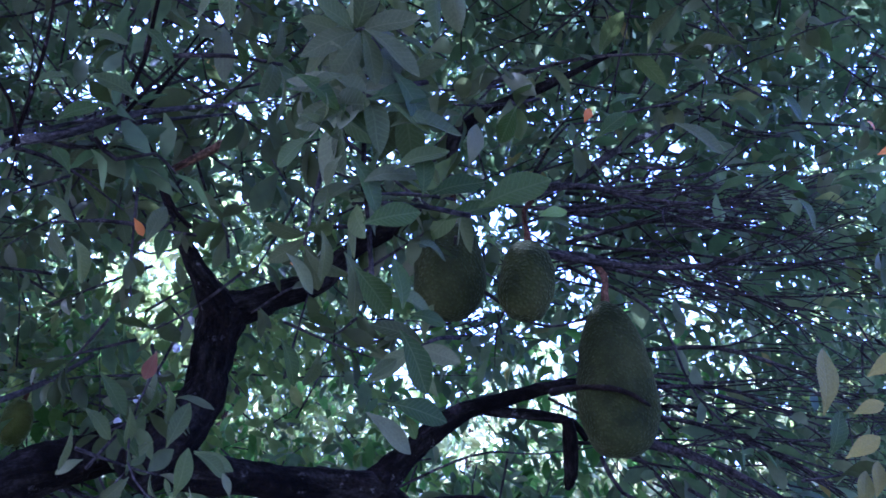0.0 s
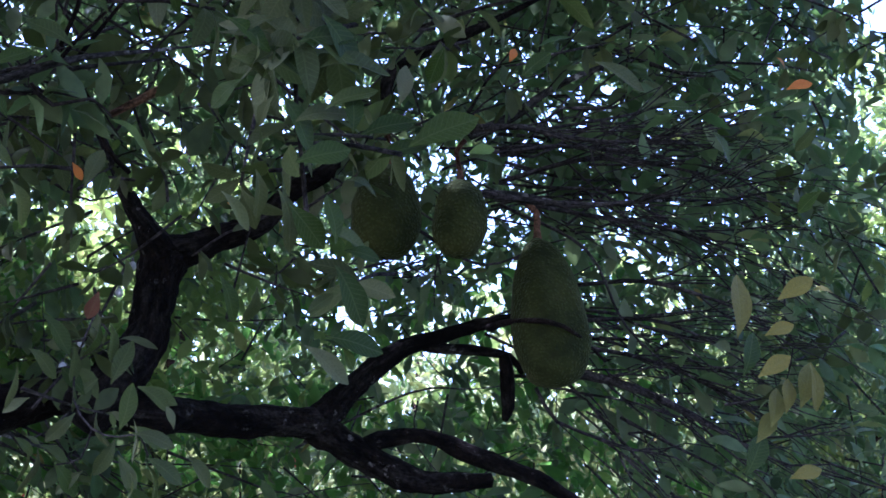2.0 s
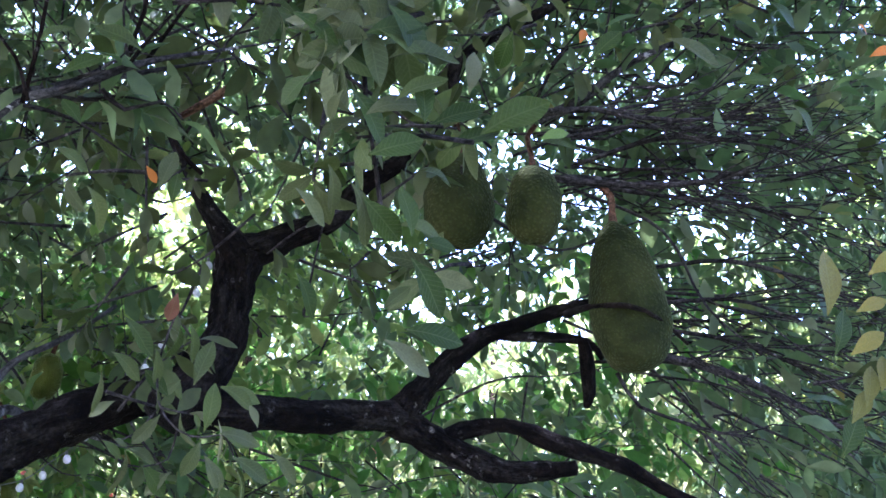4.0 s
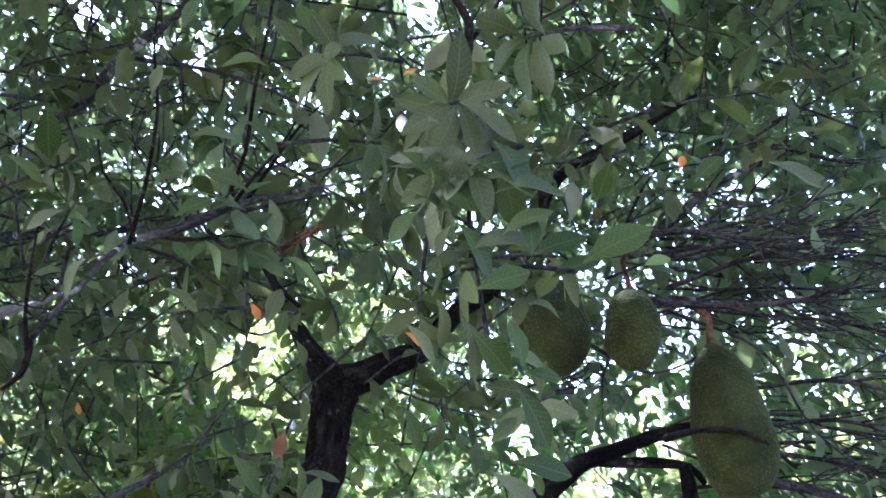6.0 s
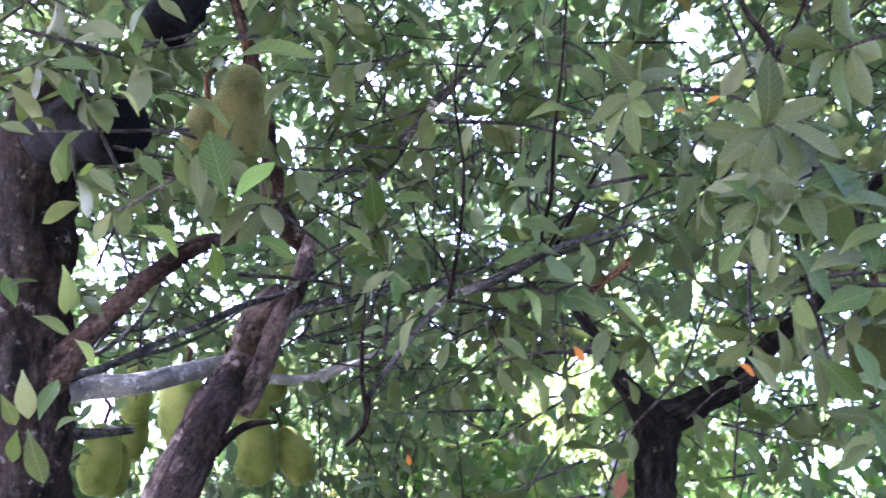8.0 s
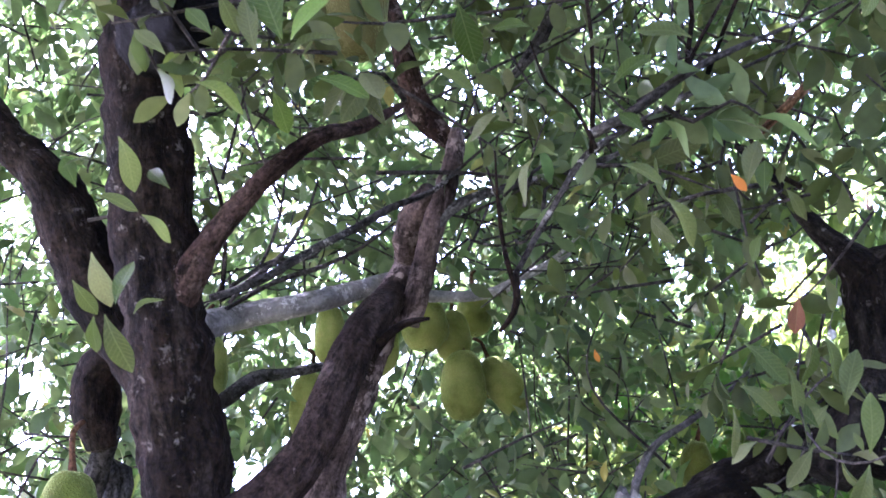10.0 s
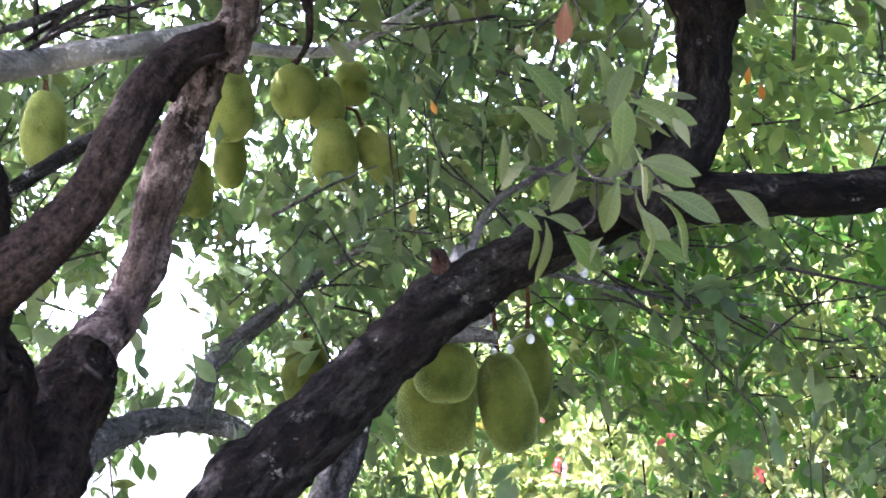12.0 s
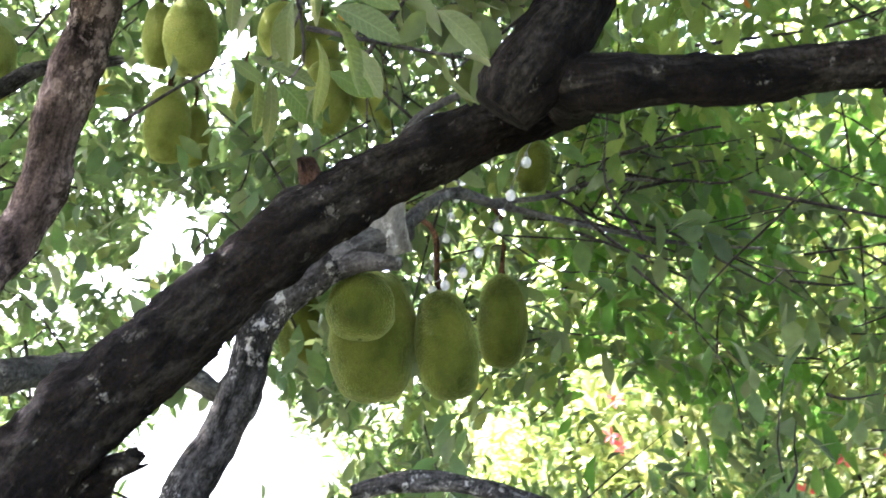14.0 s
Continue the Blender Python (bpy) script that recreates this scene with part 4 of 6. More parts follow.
besom([(0.523, 2.933, 2.458, 0.0060), (0.713, 2.890, 2.464, 0.0060), (0.896, 2.905, 2.424, 0.0040), (1.049, 2.924, 2.369, 0.0020)], 10, 0.45, 309, 3)
besom([(0.554, 2.970, 2.295, 0.0060), (0.714, 2.943, 2.261, 0.0060), (0.908, 2.958, 2.190, 0.0040), (1.084, 2.973, 2.075, 0.0020)], 9, 0.42, 310, 3)
twig_fan((-0.805, 1.954, 2.507), (-0.573, 2.078, 2.656), 0.048, 5)
twig_fan((-0.741, 2.260, 2.677), (-0.628, 2.232, 3.357), 0.087, 7)
twig_fan((-1.206, 2.378, 2.549), (-1.141, 2.407, 3.040), 0.134, 6)
twig_fan((-0.966, 2.659, 3.517), (-0.662, 2.801, 3.770), 0.125, 6)
twig_fan((-1.352, 3.490, 2.153), (-0.801, 4.549, 2.092), 0.125, 11)
twig_fan((-1.228, 3.622, 2.206), (-0.763, 4.502, 2.321), 0.108, 7)
twig_fan((-0.656, 3.619, 1.397), (-0.635, 3.684, 1.850), 0.020, 2)
twig_fan((-1.653, 2.709, 2.716), (-1.282, 3.264, 3.058), 0.135, 8)
twig_fan((-2.143, 2.275, 2.639), (-1.995, 2.831, 2.996), 0.102, 7)
twig_fan((-2.049, 3.047, 2.029), (-1.823, 3.633, 2.323), 0.074, 5)
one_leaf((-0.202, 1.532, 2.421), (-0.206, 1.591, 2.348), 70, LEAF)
one_leaf((-0.173, 1.539, 2.415), (-0.187, 1.585, 2.365), 75, LEAF_SHADY_GREEN)
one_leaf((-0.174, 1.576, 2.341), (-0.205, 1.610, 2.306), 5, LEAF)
one_leaf((-0.139, 1.541, 2.417), (-0.050, 1.552, 2.449), 20, LEAF_SHADY_GREEN)
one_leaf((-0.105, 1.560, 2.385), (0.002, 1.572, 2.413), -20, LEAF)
one_leaf((-0.164, 1.575, 2.344), (-0.103, 1.631, 2.279), 30, LEAF_SHADY_GREEN)
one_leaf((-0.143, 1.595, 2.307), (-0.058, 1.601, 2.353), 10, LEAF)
one_leaf((-0.052, 1.605, 2.297), (-0.051, 1.593, 2.369), 20, LEAF_SHADY_GREEN)
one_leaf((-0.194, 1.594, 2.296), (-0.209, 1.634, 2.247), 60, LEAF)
one_leaf((-0.138, 1.618, 2.251), (-0.053, 1.630, 2.288), 50, LEAF_SHADY_GREEN)
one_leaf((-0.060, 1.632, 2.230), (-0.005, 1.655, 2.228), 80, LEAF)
one_leaf((-0.072, 1.664, 2.136), (-0.080, 1.657, 2.218), 40, LEAF_SHADY_GREEN)
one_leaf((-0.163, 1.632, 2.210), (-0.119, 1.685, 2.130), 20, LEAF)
one_leaf((-0.146, 1.641, 2.191), (-0.086, 1.686, 2.133), -20, LEAF_SHADY_GREEN)
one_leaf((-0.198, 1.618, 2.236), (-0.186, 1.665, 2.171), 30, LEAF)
one_leaf((-0.247, 1.516, 2.439), (-0.175, 1.560, 2.417), 10, LEAF_SHADY_GREEN)
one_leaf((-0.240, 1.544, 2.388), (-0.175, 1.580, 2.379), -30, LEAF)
one_leaf((-0.105, 1.523, 2.456), (-0.037, 1.582, 2.393), 10, LEAF_SHADY_GREEN)
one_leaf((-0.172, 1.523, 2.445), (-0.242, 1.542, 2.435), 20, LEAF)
one_leaf((-0.130, 1.568, 2.365), (-0.175, 1.556, 2.425), 30, LEAF_SHADY_GREEN)
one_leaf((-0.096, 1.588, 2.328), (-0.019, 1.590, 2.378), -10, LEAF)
one_leaf((-0.223, 1.561, 2.360), (-0.277, 1.590, 2.326), 20, LEAF_SHADY_GREEN)
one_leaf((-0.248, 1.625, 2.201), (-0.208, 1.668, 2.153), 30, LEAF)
one_leaf((0.040, 1.887, 2.399), (0.164, 1.872, 2.469), 15, LEAF_SHADY_GREEN)
one_leaf((-0.046, 1.880, 2.416), (0.048, 1.882, 2.460), 5, LEAF_SHADY_GREEN)
one_leaf((-0.015, 1.897, 2.377), (0.073, 1.898, 2.423), -20, LEAF_SHADY_GREEN)
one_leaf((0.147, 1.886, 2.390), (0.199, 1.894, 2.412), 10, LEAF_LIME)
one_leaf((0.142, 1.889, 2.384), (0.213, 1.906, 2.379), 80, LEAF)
one_leaf((-0.084, 1.961, 2.191), (-0.018, 2.010, 2.094), 15, LEAF_SHADY_GREEN)
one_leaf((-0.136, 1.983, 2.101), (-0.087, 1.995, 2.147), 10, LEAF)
one_leaf((-0.097, 1.994, 2.067), (0.013, 2.019, 2.055), 10, LEAF_SHADY_GREEN)
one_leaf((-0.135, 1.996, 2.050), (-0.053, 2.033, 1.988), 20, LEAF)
one_leaf((-0.066, 1.999, 2.049), (-0.039, 2.028, 2.014), 10, LEAF_SHADY_GREEN)
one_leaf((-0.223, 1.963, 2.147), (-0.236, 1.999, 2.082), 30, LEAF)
one_leaf((-0.069, 1.953, 2.218), (-0.000, 1.976, 2.218), 30, LEAF_SHADY_GREEN)
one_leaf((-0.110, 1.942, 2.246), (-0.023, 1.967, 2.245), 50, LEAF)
one_leaf((-0.289, 1.950, 2.161), (-0.250, 1.996, 2.090), 40, LEAF_SHADY_GREEN)
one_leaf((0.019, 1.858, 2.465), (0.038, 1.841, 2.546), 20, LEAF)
one_leaf((0.097, 1.807, 2.563), (0.069, 1.858, 2.510), 10, LEAF_SHADY_GREEN)
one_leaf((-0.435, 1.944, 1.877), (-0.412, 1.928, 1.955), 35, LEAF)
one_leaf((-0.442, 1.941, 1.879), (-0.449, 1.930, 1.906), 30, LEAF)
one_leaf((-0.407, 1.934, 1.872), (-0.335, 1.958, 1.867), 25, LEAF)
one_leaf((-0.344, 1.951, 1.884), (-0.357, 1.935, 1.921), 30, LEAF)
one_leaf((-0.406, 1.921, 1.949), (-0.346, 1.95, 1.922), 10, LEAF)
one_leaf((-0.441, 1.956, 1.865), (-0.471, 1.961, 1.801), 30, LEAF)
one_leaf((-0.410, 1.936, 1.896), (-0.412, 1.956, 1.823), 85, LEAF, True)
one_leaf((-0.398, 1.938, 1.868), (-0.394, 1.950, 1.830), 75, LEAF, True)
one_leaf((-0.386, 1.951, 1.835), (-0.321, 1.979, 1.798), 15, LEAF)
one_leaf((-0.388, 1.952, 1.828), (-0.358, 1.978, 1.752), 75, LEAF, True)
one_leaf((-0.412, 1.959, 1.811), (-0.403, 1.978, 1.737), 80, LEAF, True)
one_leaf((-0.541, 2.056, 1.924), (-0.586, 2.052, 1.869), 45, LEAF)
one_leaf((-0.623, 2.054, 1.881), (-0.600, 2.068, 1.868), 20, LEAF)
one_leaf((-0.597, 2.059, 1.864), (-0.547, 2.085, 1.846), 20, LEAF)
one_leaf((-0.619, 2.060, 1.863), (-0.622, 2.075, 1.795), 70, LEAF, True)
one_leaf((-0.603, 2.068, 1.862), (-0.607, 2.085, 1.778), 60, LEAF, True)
one_leaf((-0.565, 2.047, 1.835), (-0.523, 2.076, 1.780), 20, LEAF_SHADY_GREEN)
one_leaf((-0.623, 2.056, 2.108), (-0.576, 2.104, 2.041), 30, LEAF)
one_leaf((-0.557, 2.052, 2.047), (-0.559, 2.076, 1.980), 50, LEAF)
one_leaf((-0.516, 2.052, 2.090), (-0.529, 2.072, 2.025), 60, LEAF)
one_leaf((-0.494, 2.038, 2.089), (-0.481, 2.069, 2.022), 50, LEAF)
one_leaf((-0.652, 2.047, 2.004), (-0.670, 2.063, 1.929), 60, LEAF, True)
one_leaf((-0.642, 2.062, 2.042), (-0.584, 2.103, 2.001), 10, LEAF)
one_leaf((-0.551, 2.058, 1.974), (-0.552, 2.073, 1.927), 55, LEAF, True)
one_leaf((-0.537, 2.091, 1.962), (-0.571, 2.060, 2.008), 20, LEAF_SHADY_GREEN)
one_leaf((-0.515, 2.089, 1.994), (-0.549, 2.085, 1.963), 30, LEAF)
one_leaf((-0.420, 1.984, 1.786), (-0.377, 2.003, 1.759), 20, LEAF_SHADY_GREEN)
one_leaf((-0.631, 2.075, 1.952), (-0.673, 2.062, 1.926), 30, LEAF)
one_leaf((-0.480, 2.041, 1.975), (-0.448, 2.032, 2.056), 20, LEAF)
one_leaf((-0.423, 2.003, 1.966), (-0.355, 2.021, 1.938), 15, LEAF)
one_leaf((-0.432, 2.013, 1.897), (-0.368, 2.029, 1.865), 15, LEAF)
one_leaf((-0.636, 2.035, 1.875), (-0.600, 2.049, 1.850), 10, LEAF)
one_leaf((-0.336, 2.057, 1.854), (-0.285, 2.070, 1.806), 20, LEAF)
one_leaf((-0.519, 2.074, 1.824), (-0.564, 2.067, 1.783), 25, LEAF)
one_leaf((-0.457, 2.055, 1.852), (-0.424, 2.069, 1.784), 25, LEAF)
add_twig([(-0.528, 2.079, 2.126, 0.0020), (-0.553, 2.079, 2.043, 0.0020), (-0.550, 2.066, 1.952, 0.0021), (-0.498, 2.016, 1.891, 0.0022), (-0.439, 1.956, 1.869, 0.0018), (-0.401, 1.947, 1.872, 0.0015), (-0.383, 1.951, 1.838, 0.0012)])
add_twig([(-0.550, 2.071, 1.936, 0.0019), (-0.590, 2.077, 1.893, 0.0016), (-0.623, 2.067, 1.876, 0.0012)])
add_twig([(-0.498, 2.016, 1.891, 0.0019), (-0.518, 2.043, 1.842, 0.0016), (-0.563, 2.049, 1.830, 0.0012)])
one_leaf((-0.500, 1.960, 2.127), (-0.521, 1.984, 2.078), 25, LEAF_RED)
one_leaf((-0.501, 1.874, 2.264), (-0.495, 1.875, 2.325), 10, LEAF_SHADY_GREEN)
one_leaf((-0.471, 1.880, 2.267), (-0.457, 1.918, 2.230), 10, LEAF)
one_leaf((-0.517, 1.887, 2.211), (-0.551, 1.909, 2.181), 10, LEAF_SHADY_GREEN)
one_leaf((-0.636, 1.826, 2.280), (-0.606, 1.880, 2.218), 30, LEAF)
one_leaf((-0.666, 1.742, 2.451), (-0.611, 1.760, 2.503), 10, LEAF_SHADY_GREEN)
one_leaf((-0.698, 1.707, 2.495), (-0.660, 1.719, 2.545), 0, LEAF)
one_leaf((-0.643, 1.785, 2.377), (-0.674, 1.775, 2.425), 20, LEAF_SHADY_GREEN)
one_leaf((-0.686, 1.786, 2.336), (-0.633, 1.836, 2.316), 20, LEAF)
one_leaf((0.238, 1.818, 2.516), (0.288, 1.807, 2.567), 10, LEAF_SHADY_GREEN)
one_leaf((0.364, 1.787, 2.536), (0.456, 1.810, 2.494), 20, LEAF)
one_leaf((0.481, 1.799, 2.457), (0.541, 1.799, 2.469), 40, LEAF_SHADY_GREEN)
one_leaf((0.570, 1.793, 2.413), (0.619, 1.818, 2.372), 20, LEAF)
one_leaf((0.529, 1.726, 2.572), (0.582, 1.749, 2.542), 10, LEAF_SHADY_GREEN)
one_leaf((0.685, 1.726, 2.468), (0.732, 1.721, 2.487), 0, LEAF_ORANGE)
one_leaf((0.665, 1.707, 2.519), (0.690, 1.725, 2.512), 0, LEAF_ORANGE)
one_leaf((0.214, 1.810, 2.539), (0.227, 1.814, 2.572), 20, LEAF_ORANGE)
one_leaf((-0.281, 1.911, 2.286), (-0.251, 1.941, 2.274), 30, LEAF_ORANGE)
one_leaf((0.691, 1.857, 2.128), (0.753, 1.842, 2.170), 10, LEAF_YELLOW)
one_leaf((0.672, 1.879, 2.069), (0.726, 1.875, 2.094), 10, LEAF_YELLOW)
one_leaf((0.682, 1.908, 1.912), (0.705, 1.908, 1.984), 20, LEAF_YELLOW)
one_leaf((0.705, 1.895, 1.936), (0.722, 1.898, 2.000), 20, LEAF_YELLOW)
one_leaf((0.728, 1.885, 1.944), (0.757, 1.879, 2.026), 10, LEAF_YELLOW)
one_leaf((0.743, 1.864, 2.018), (0.771, 1.890, 1.941), 20, LEAF_YELLOW)
one_leaf((0.662, 1.899, 1.999), (0.721, 1.890, 2.040), 10, LEAF_YELLOW)
one_leaf((0.628, 1.895, 2.067), (0.644, 1.880, 2.180), 30, LEAF_YELLOW)
one_leaf((0.638, 1.907, 2.001), (0.669, 1.899, 2.079), 30, LEAF_SHADY_GREEN)
one_leaf((0.710, 1.910, 1.827), (0.768, 1.906, 1.848), 0, LEAF_YELLOW)
one_leaf((0.659, 1.920, 1.887), (0.698, 1.918, 1.945), 10, LEAF_YELLOW)
one_leaf((0.640, 1.934, 1.831), (0.684, 1.929, 1.908), 20, LEAF_SHADY_GREEN)
one_leaf((0.764, 1.813, 2.176), (0.737, 1.825, 2.241), 10, LEAF)
one_leaf((0.752, 1.773, 2.303), (0.719, 1.819, 2.279), 10, LEAF_SHADY_GREEN)
one_leaf((0.738, 1.733, 2.409), (0.714, 1.780, 2.378), 20, LEAF)
one_leaf((0.625, 1.826, 2.291), (0.628, 1.868, 2.233), 50, LEAF_SHADY_GREEN)
one_leaf((-0.994, 1.371, 2.460), (-0.942, 1.381, 2.536), 10, LEAF_LIME)
one_leaf((-1.001, 1.378, 2.441), (-0.945, 1.409, 2.488), 10, LEAF)
one_leaf((-1.004, 1.364, 2.461), (-1.021, 1.313, 2.566), 15, LEAF_SHADY_GREEN)
one_leaf((-1.041, 1.351, 2.445), (-1.044, 1.324, 2.527), 20, LEAF)
one_leaf((-0.989, 1.281, 2.600), (-0.979, 1.273, 2.656), 10, LEAF)
one_leaf((-1.089, 1.201, 2.613), (-1.050, 1.233, 2.646), 0, LEAF)
one_leaf((-1.079, 1.190, 2.635), (-1.084, 1.171, 2.689), 20, LEAF_SHADY_GREEN)
one_leaf((-0.949, 1.264, 2.655), (-0.841, 1.322, 2.695), 15, LEAF)
one_leaf((-0.928, 1.331, 2.582), (-0.898, 1.325, 2.651), 10, LEAF)
one_leaf((-1.032, 1.261, 2.588), (-0.974, 1.325, 2.591), 20, LEAF)
one_leaf((-1.176, 1.178, 2.552), (-1.189, 1.157, 2.603), 20, LEAF_SHADY_GREEN)
one_leaf((-1.117, 1.200, 2.587), (-1.094, 1.251, 2.581), 20, LEAF)
one_leaf((-1.076, 1.231, 2.587), (-1.042, 1.282, 2.590), 10, LEAF)
one_leaf((-1.058, 1.258, 2.568), (-1.056, 1.295, 2.558), 30, LEAF)
one_leaf((-1.035, 1.383, 2.395), (-1.041, 1.429, 2.348), 30, LEAF_SHADY_GREEN)
one_leaf((-1.124, 1.315, 2.409), (-1.081, 1.382, 2.391), 20, LEAF)
one_leaf((-1.230, 1.163, 2.508), (-1.277, 1.140, 2.524), 0, LEAF)
one_leaf((-1.297, 1.238, 2.293), (-1.272, 1.272, 2.326), 0, LEAF)
one_leaf((-1.289, 1.258, 2.269), (-1.308, 1.242, 2.321), 30, LEAF_SHADY_GREEN)
one_leaf((-1.316, 1.290, 2.144), (-1.313, 1.336, 2.100), 20, LEAF)
one_leaf((-1.290, 1.297, 2.182), (-1.301, 1.343, 2.110), 30, LEAF)
one_leaf((-1.289, 1.330, 2.098), (-1.288, 1.382, 2.022), 20, LEAF)
one_leaf((-1.301, 1.321, 2.095), (-1.323, 1.344, 2.050), 30, LEAF_SHADY_GREEN)
one_leaf((-1.228, 1.274, 2.338), (-1.235, 1.329, 2.273), 40, LEAF)
one_leaf((-1.272, 1.277, 2.260), (-1.244, 1.334, 2.247), 0, LEAF)
one_leaf((-1.227, 1.327, 2.234), (-1.207, 1.378, 2.212), 20, LEAF)
one_leaf((-1.276, 1.336, 2.112), (-1.267, 1.343, 2.183), 10, LEAF_SHADY_GREEN)
one_leaf((-1.258, 1.355, 2.098), (-1.240, 1.382, 2.137), 10, LEAF)
one_leaf((-1.188, 1.341, 2.269), (-1.222, 1.321, 2.310), 10, LEAF)
one_leaf((-1.006, 1.198, 2.689), (-1.044, 1.171, 2.723), 10, LEAF)
one_leaf((-1.008, 1.225, 2.655), (-0.950, 1.258, 2.696), 10, LEAF_SHADY_GREEN)
one_leaf((-1.085, 1.306, 2.468), (-1.116, 1.278, 2.520), 20, LEAF)
one_leaf((-1.131, 1.173, 2.606), (-1.197, 1.132, 2.625), 10, LEAF)
one_leaf((-0.920, 1.238, 2.708), (-0.893, 1.234, 2.765), 10, LEAF)
one_leaf((-0.976, 1.411, 2.410), (-0.924, 1.470, 2.399), 10, LEAF_SHADY_GREEN)
one_leaf((-1.146, 1.277, 2.444), (-1.184, 1.248, 2.486), 20, LEAF)
one_leaf((-1.060, 1.287, 2.525), (-1.066, 1.339, 2.482), 20, LEAF)
one_leaf((-1.114, 1.156, 2.643), (-1.162, 1.132, 2.660), 20, LEAF)
one_leaf((-1.051, 1.154, 2.702), (-1.100, 1.173, 2.673), 20, LEAF_SHADY_GREEN)
one_leaf((-0.406, 1.709, 2.755), (-0.317, 1.710, 2.806), 15, LEAF)
one_leaf((-0.447, 1.707, 2.747), (-0.494, 1.676, 2.816), 10, LEAF)
one_leaf((-0.405, 1.717, 2.742), (-0.344, 1.755, 2.732), 30, LEAF)
one_leaf((-0.420, 1.700, 2.764), (-0.449, 1.669, 2.839), 20, LEAF_SHADY_GREEN)
one_leaf((-0.276, 1.722, 2.757), (-0.264, 1.710, 2.812), 20, LEAF)
one_leaf((-0.337, 1.714, 2.761), (-0.300, 1.755, 2.739), 20, LEAF)
one_leaf((-0.712, 1.691, 2.666), (-0.699, 1.684, 2.723), 10, LEAF)
one_leaf((-0.880, 1.644, 2.635), (-0.890, 1.710, 2.555), 20, LEAF_SHADY_GREEN)
one_leaf((-0.649, 1.742, 2.610), (-0.579, 1.766, 2.643), 10, LEAF)
one_leaf((-0.535, 1.908, 2.302), (-0.509, 1.905, 2.382), 20, LEAF)
one_leaf((-0.471, 1.909, 2.333), (-0.493, 1.936, 2.306), 20, LEAF)
one_leaf((-0.398, 1.780, 2.639), (-0.376, 1.821, 2.610), 0, LEAF_SHADY_GREEN)
one_leaf((-0.557, 1.809, 2.528), (-0.636, 1.787, 2.577), 10, LEAF)
one_leaf((-0.513, 1.707, 2.727), (-0.596, 1.697, 2.750), 20, LEAF)
one_leaf((-0.559, 1.749, 2.640), (-0.487, 1.800, 2.618), 20, LEAF)
one_leaf((-0.787, 1.710, 2.588), (-0.849, 1.695, 2.614), 20, LEAF_SHADY_GREEN)
one_leaf((-0.947, 1.665, 2.545), (-0.903, 1.723, 2.519), 20, LEAF)
one_leaf((-0.863, 1.739, 2.473), (-0.933, 1.748, 2.441), 10, LEAF)
one_leaf((-0.924, 1.479, 2.842), (-0.908, 1.549, 2.797), 20, LEAF)
one_leaf((-0.604, 1.618, 2.825), (-0.668, 1.651, 2.786), 20, LEAF_SHADY_GREEN)
one_leaf((-0.834, 1.785, 2.397), (-0.896, 1.805, 2.345), 0, LEAF)
one_leaf((-1.080, 2.476, 2.065), (-1.097, 2.481, 2.023), 0, LEAF_YELLOW)
one_leaf((-0.694, 3.696, 2.630), (-0.701, 3.713, 2.584), 0, LEAF_ORANGE)
one_leaf((-0.613, 3.286, 2.516), (-0.629, 3.297, 2.477), 0, LEAF_ORANGE)
one_leaf((-1.259, 2.841, 2.442), (-1.258, 2.854, 2.409), 0, LEAF_ORANGE)
one_leaf((-0.345, 1.829, 2.765), (-0.321, 1.828, 2.770), 0, LEAF_ORANGE)
one_leaf((-0.281, 1.831, 2.772), (-0.257, 1.825, 2.785), 0, LEAF_ORANGE)
one_leaf((-0.608, 2.069, 2.413), (-0.589, 2.084, 2.383), 0, LEAF_ORANGE)
one_leaf((0.079, 1.509, 2.742), (0.096, 1.532, 2.707), 0, LEAF_ORANGE)
one_leaf((0.128, 1.502, 2.743), (0.205, 1.530, 2.686), 10, LEAF_LIME)
rosette((-0.101, 1.723, 2.531), 8, 0.126)
rosette((-0.199, 1.646, 2.451), 7, 0.118)
rosette((-0.173, 1.802, 2.358), 6, 0.109)
rosette((-0.227, 1.721, 2.620), 7, 0.118)
rosette((-0.319, 1.823, 2.624), 6, 0.101)
rosette((-0.127, 1.766, 2.655), 7, 0.126)
rosette((-0.002, 2.075, 2.492), 5, 0.118)
rosette((-0.052, 2.124, 2.206), 5, 0.109)
rosette((-0.403, 1.672, 2.719), 7, 0.109)
rosette((-0.150, 1.564, 2.440), 7, 0.109)
rosette((-0.162, 1.604, 2.575), 7, 0.109)
rosette((-0.053, 1.593, 2.684), 6, 0.109)
rosette((-0.150, 1.708, 2.370), 6, 0.109)
rosette((-0.250, 1.841, 2.294), 5, 0.101)
rosette((-0.784, 2.118, 2.412), 6, 0.092)

# sprays hanging through the near side of the crown
g = np.random.default_rng(21)
for k in range(6):
    az, el, r = radians(g.uniform(-14, 34)), radians(g.uniform(19, 40)), g.uniform(2.3, 3.0)
    p = np.array((-math.sin(az) * math.cos(el) * r, math.cos(az) * math.cos(el) * r, 1.6 + math.sin(el) * r))
    h = g.normal(size=3) * np.array((0.3, 0.3, 0.15)) + np.array((0, 0, -0.08))
    spray(p, p + h * 0.9, 7, 0.115)

# ---- crown: leafy twigs through the whole canopy, with its openings ----
OPENINGS = []


def opening(near, far, radius, stray=True):
    """A gap in the crown, placed to fit the camera's view, where the sky or the garden shows, with or without stray
    leaves in it.
    """
    OPENINGS.append((np.array(near), np.array(far), radius, stray))


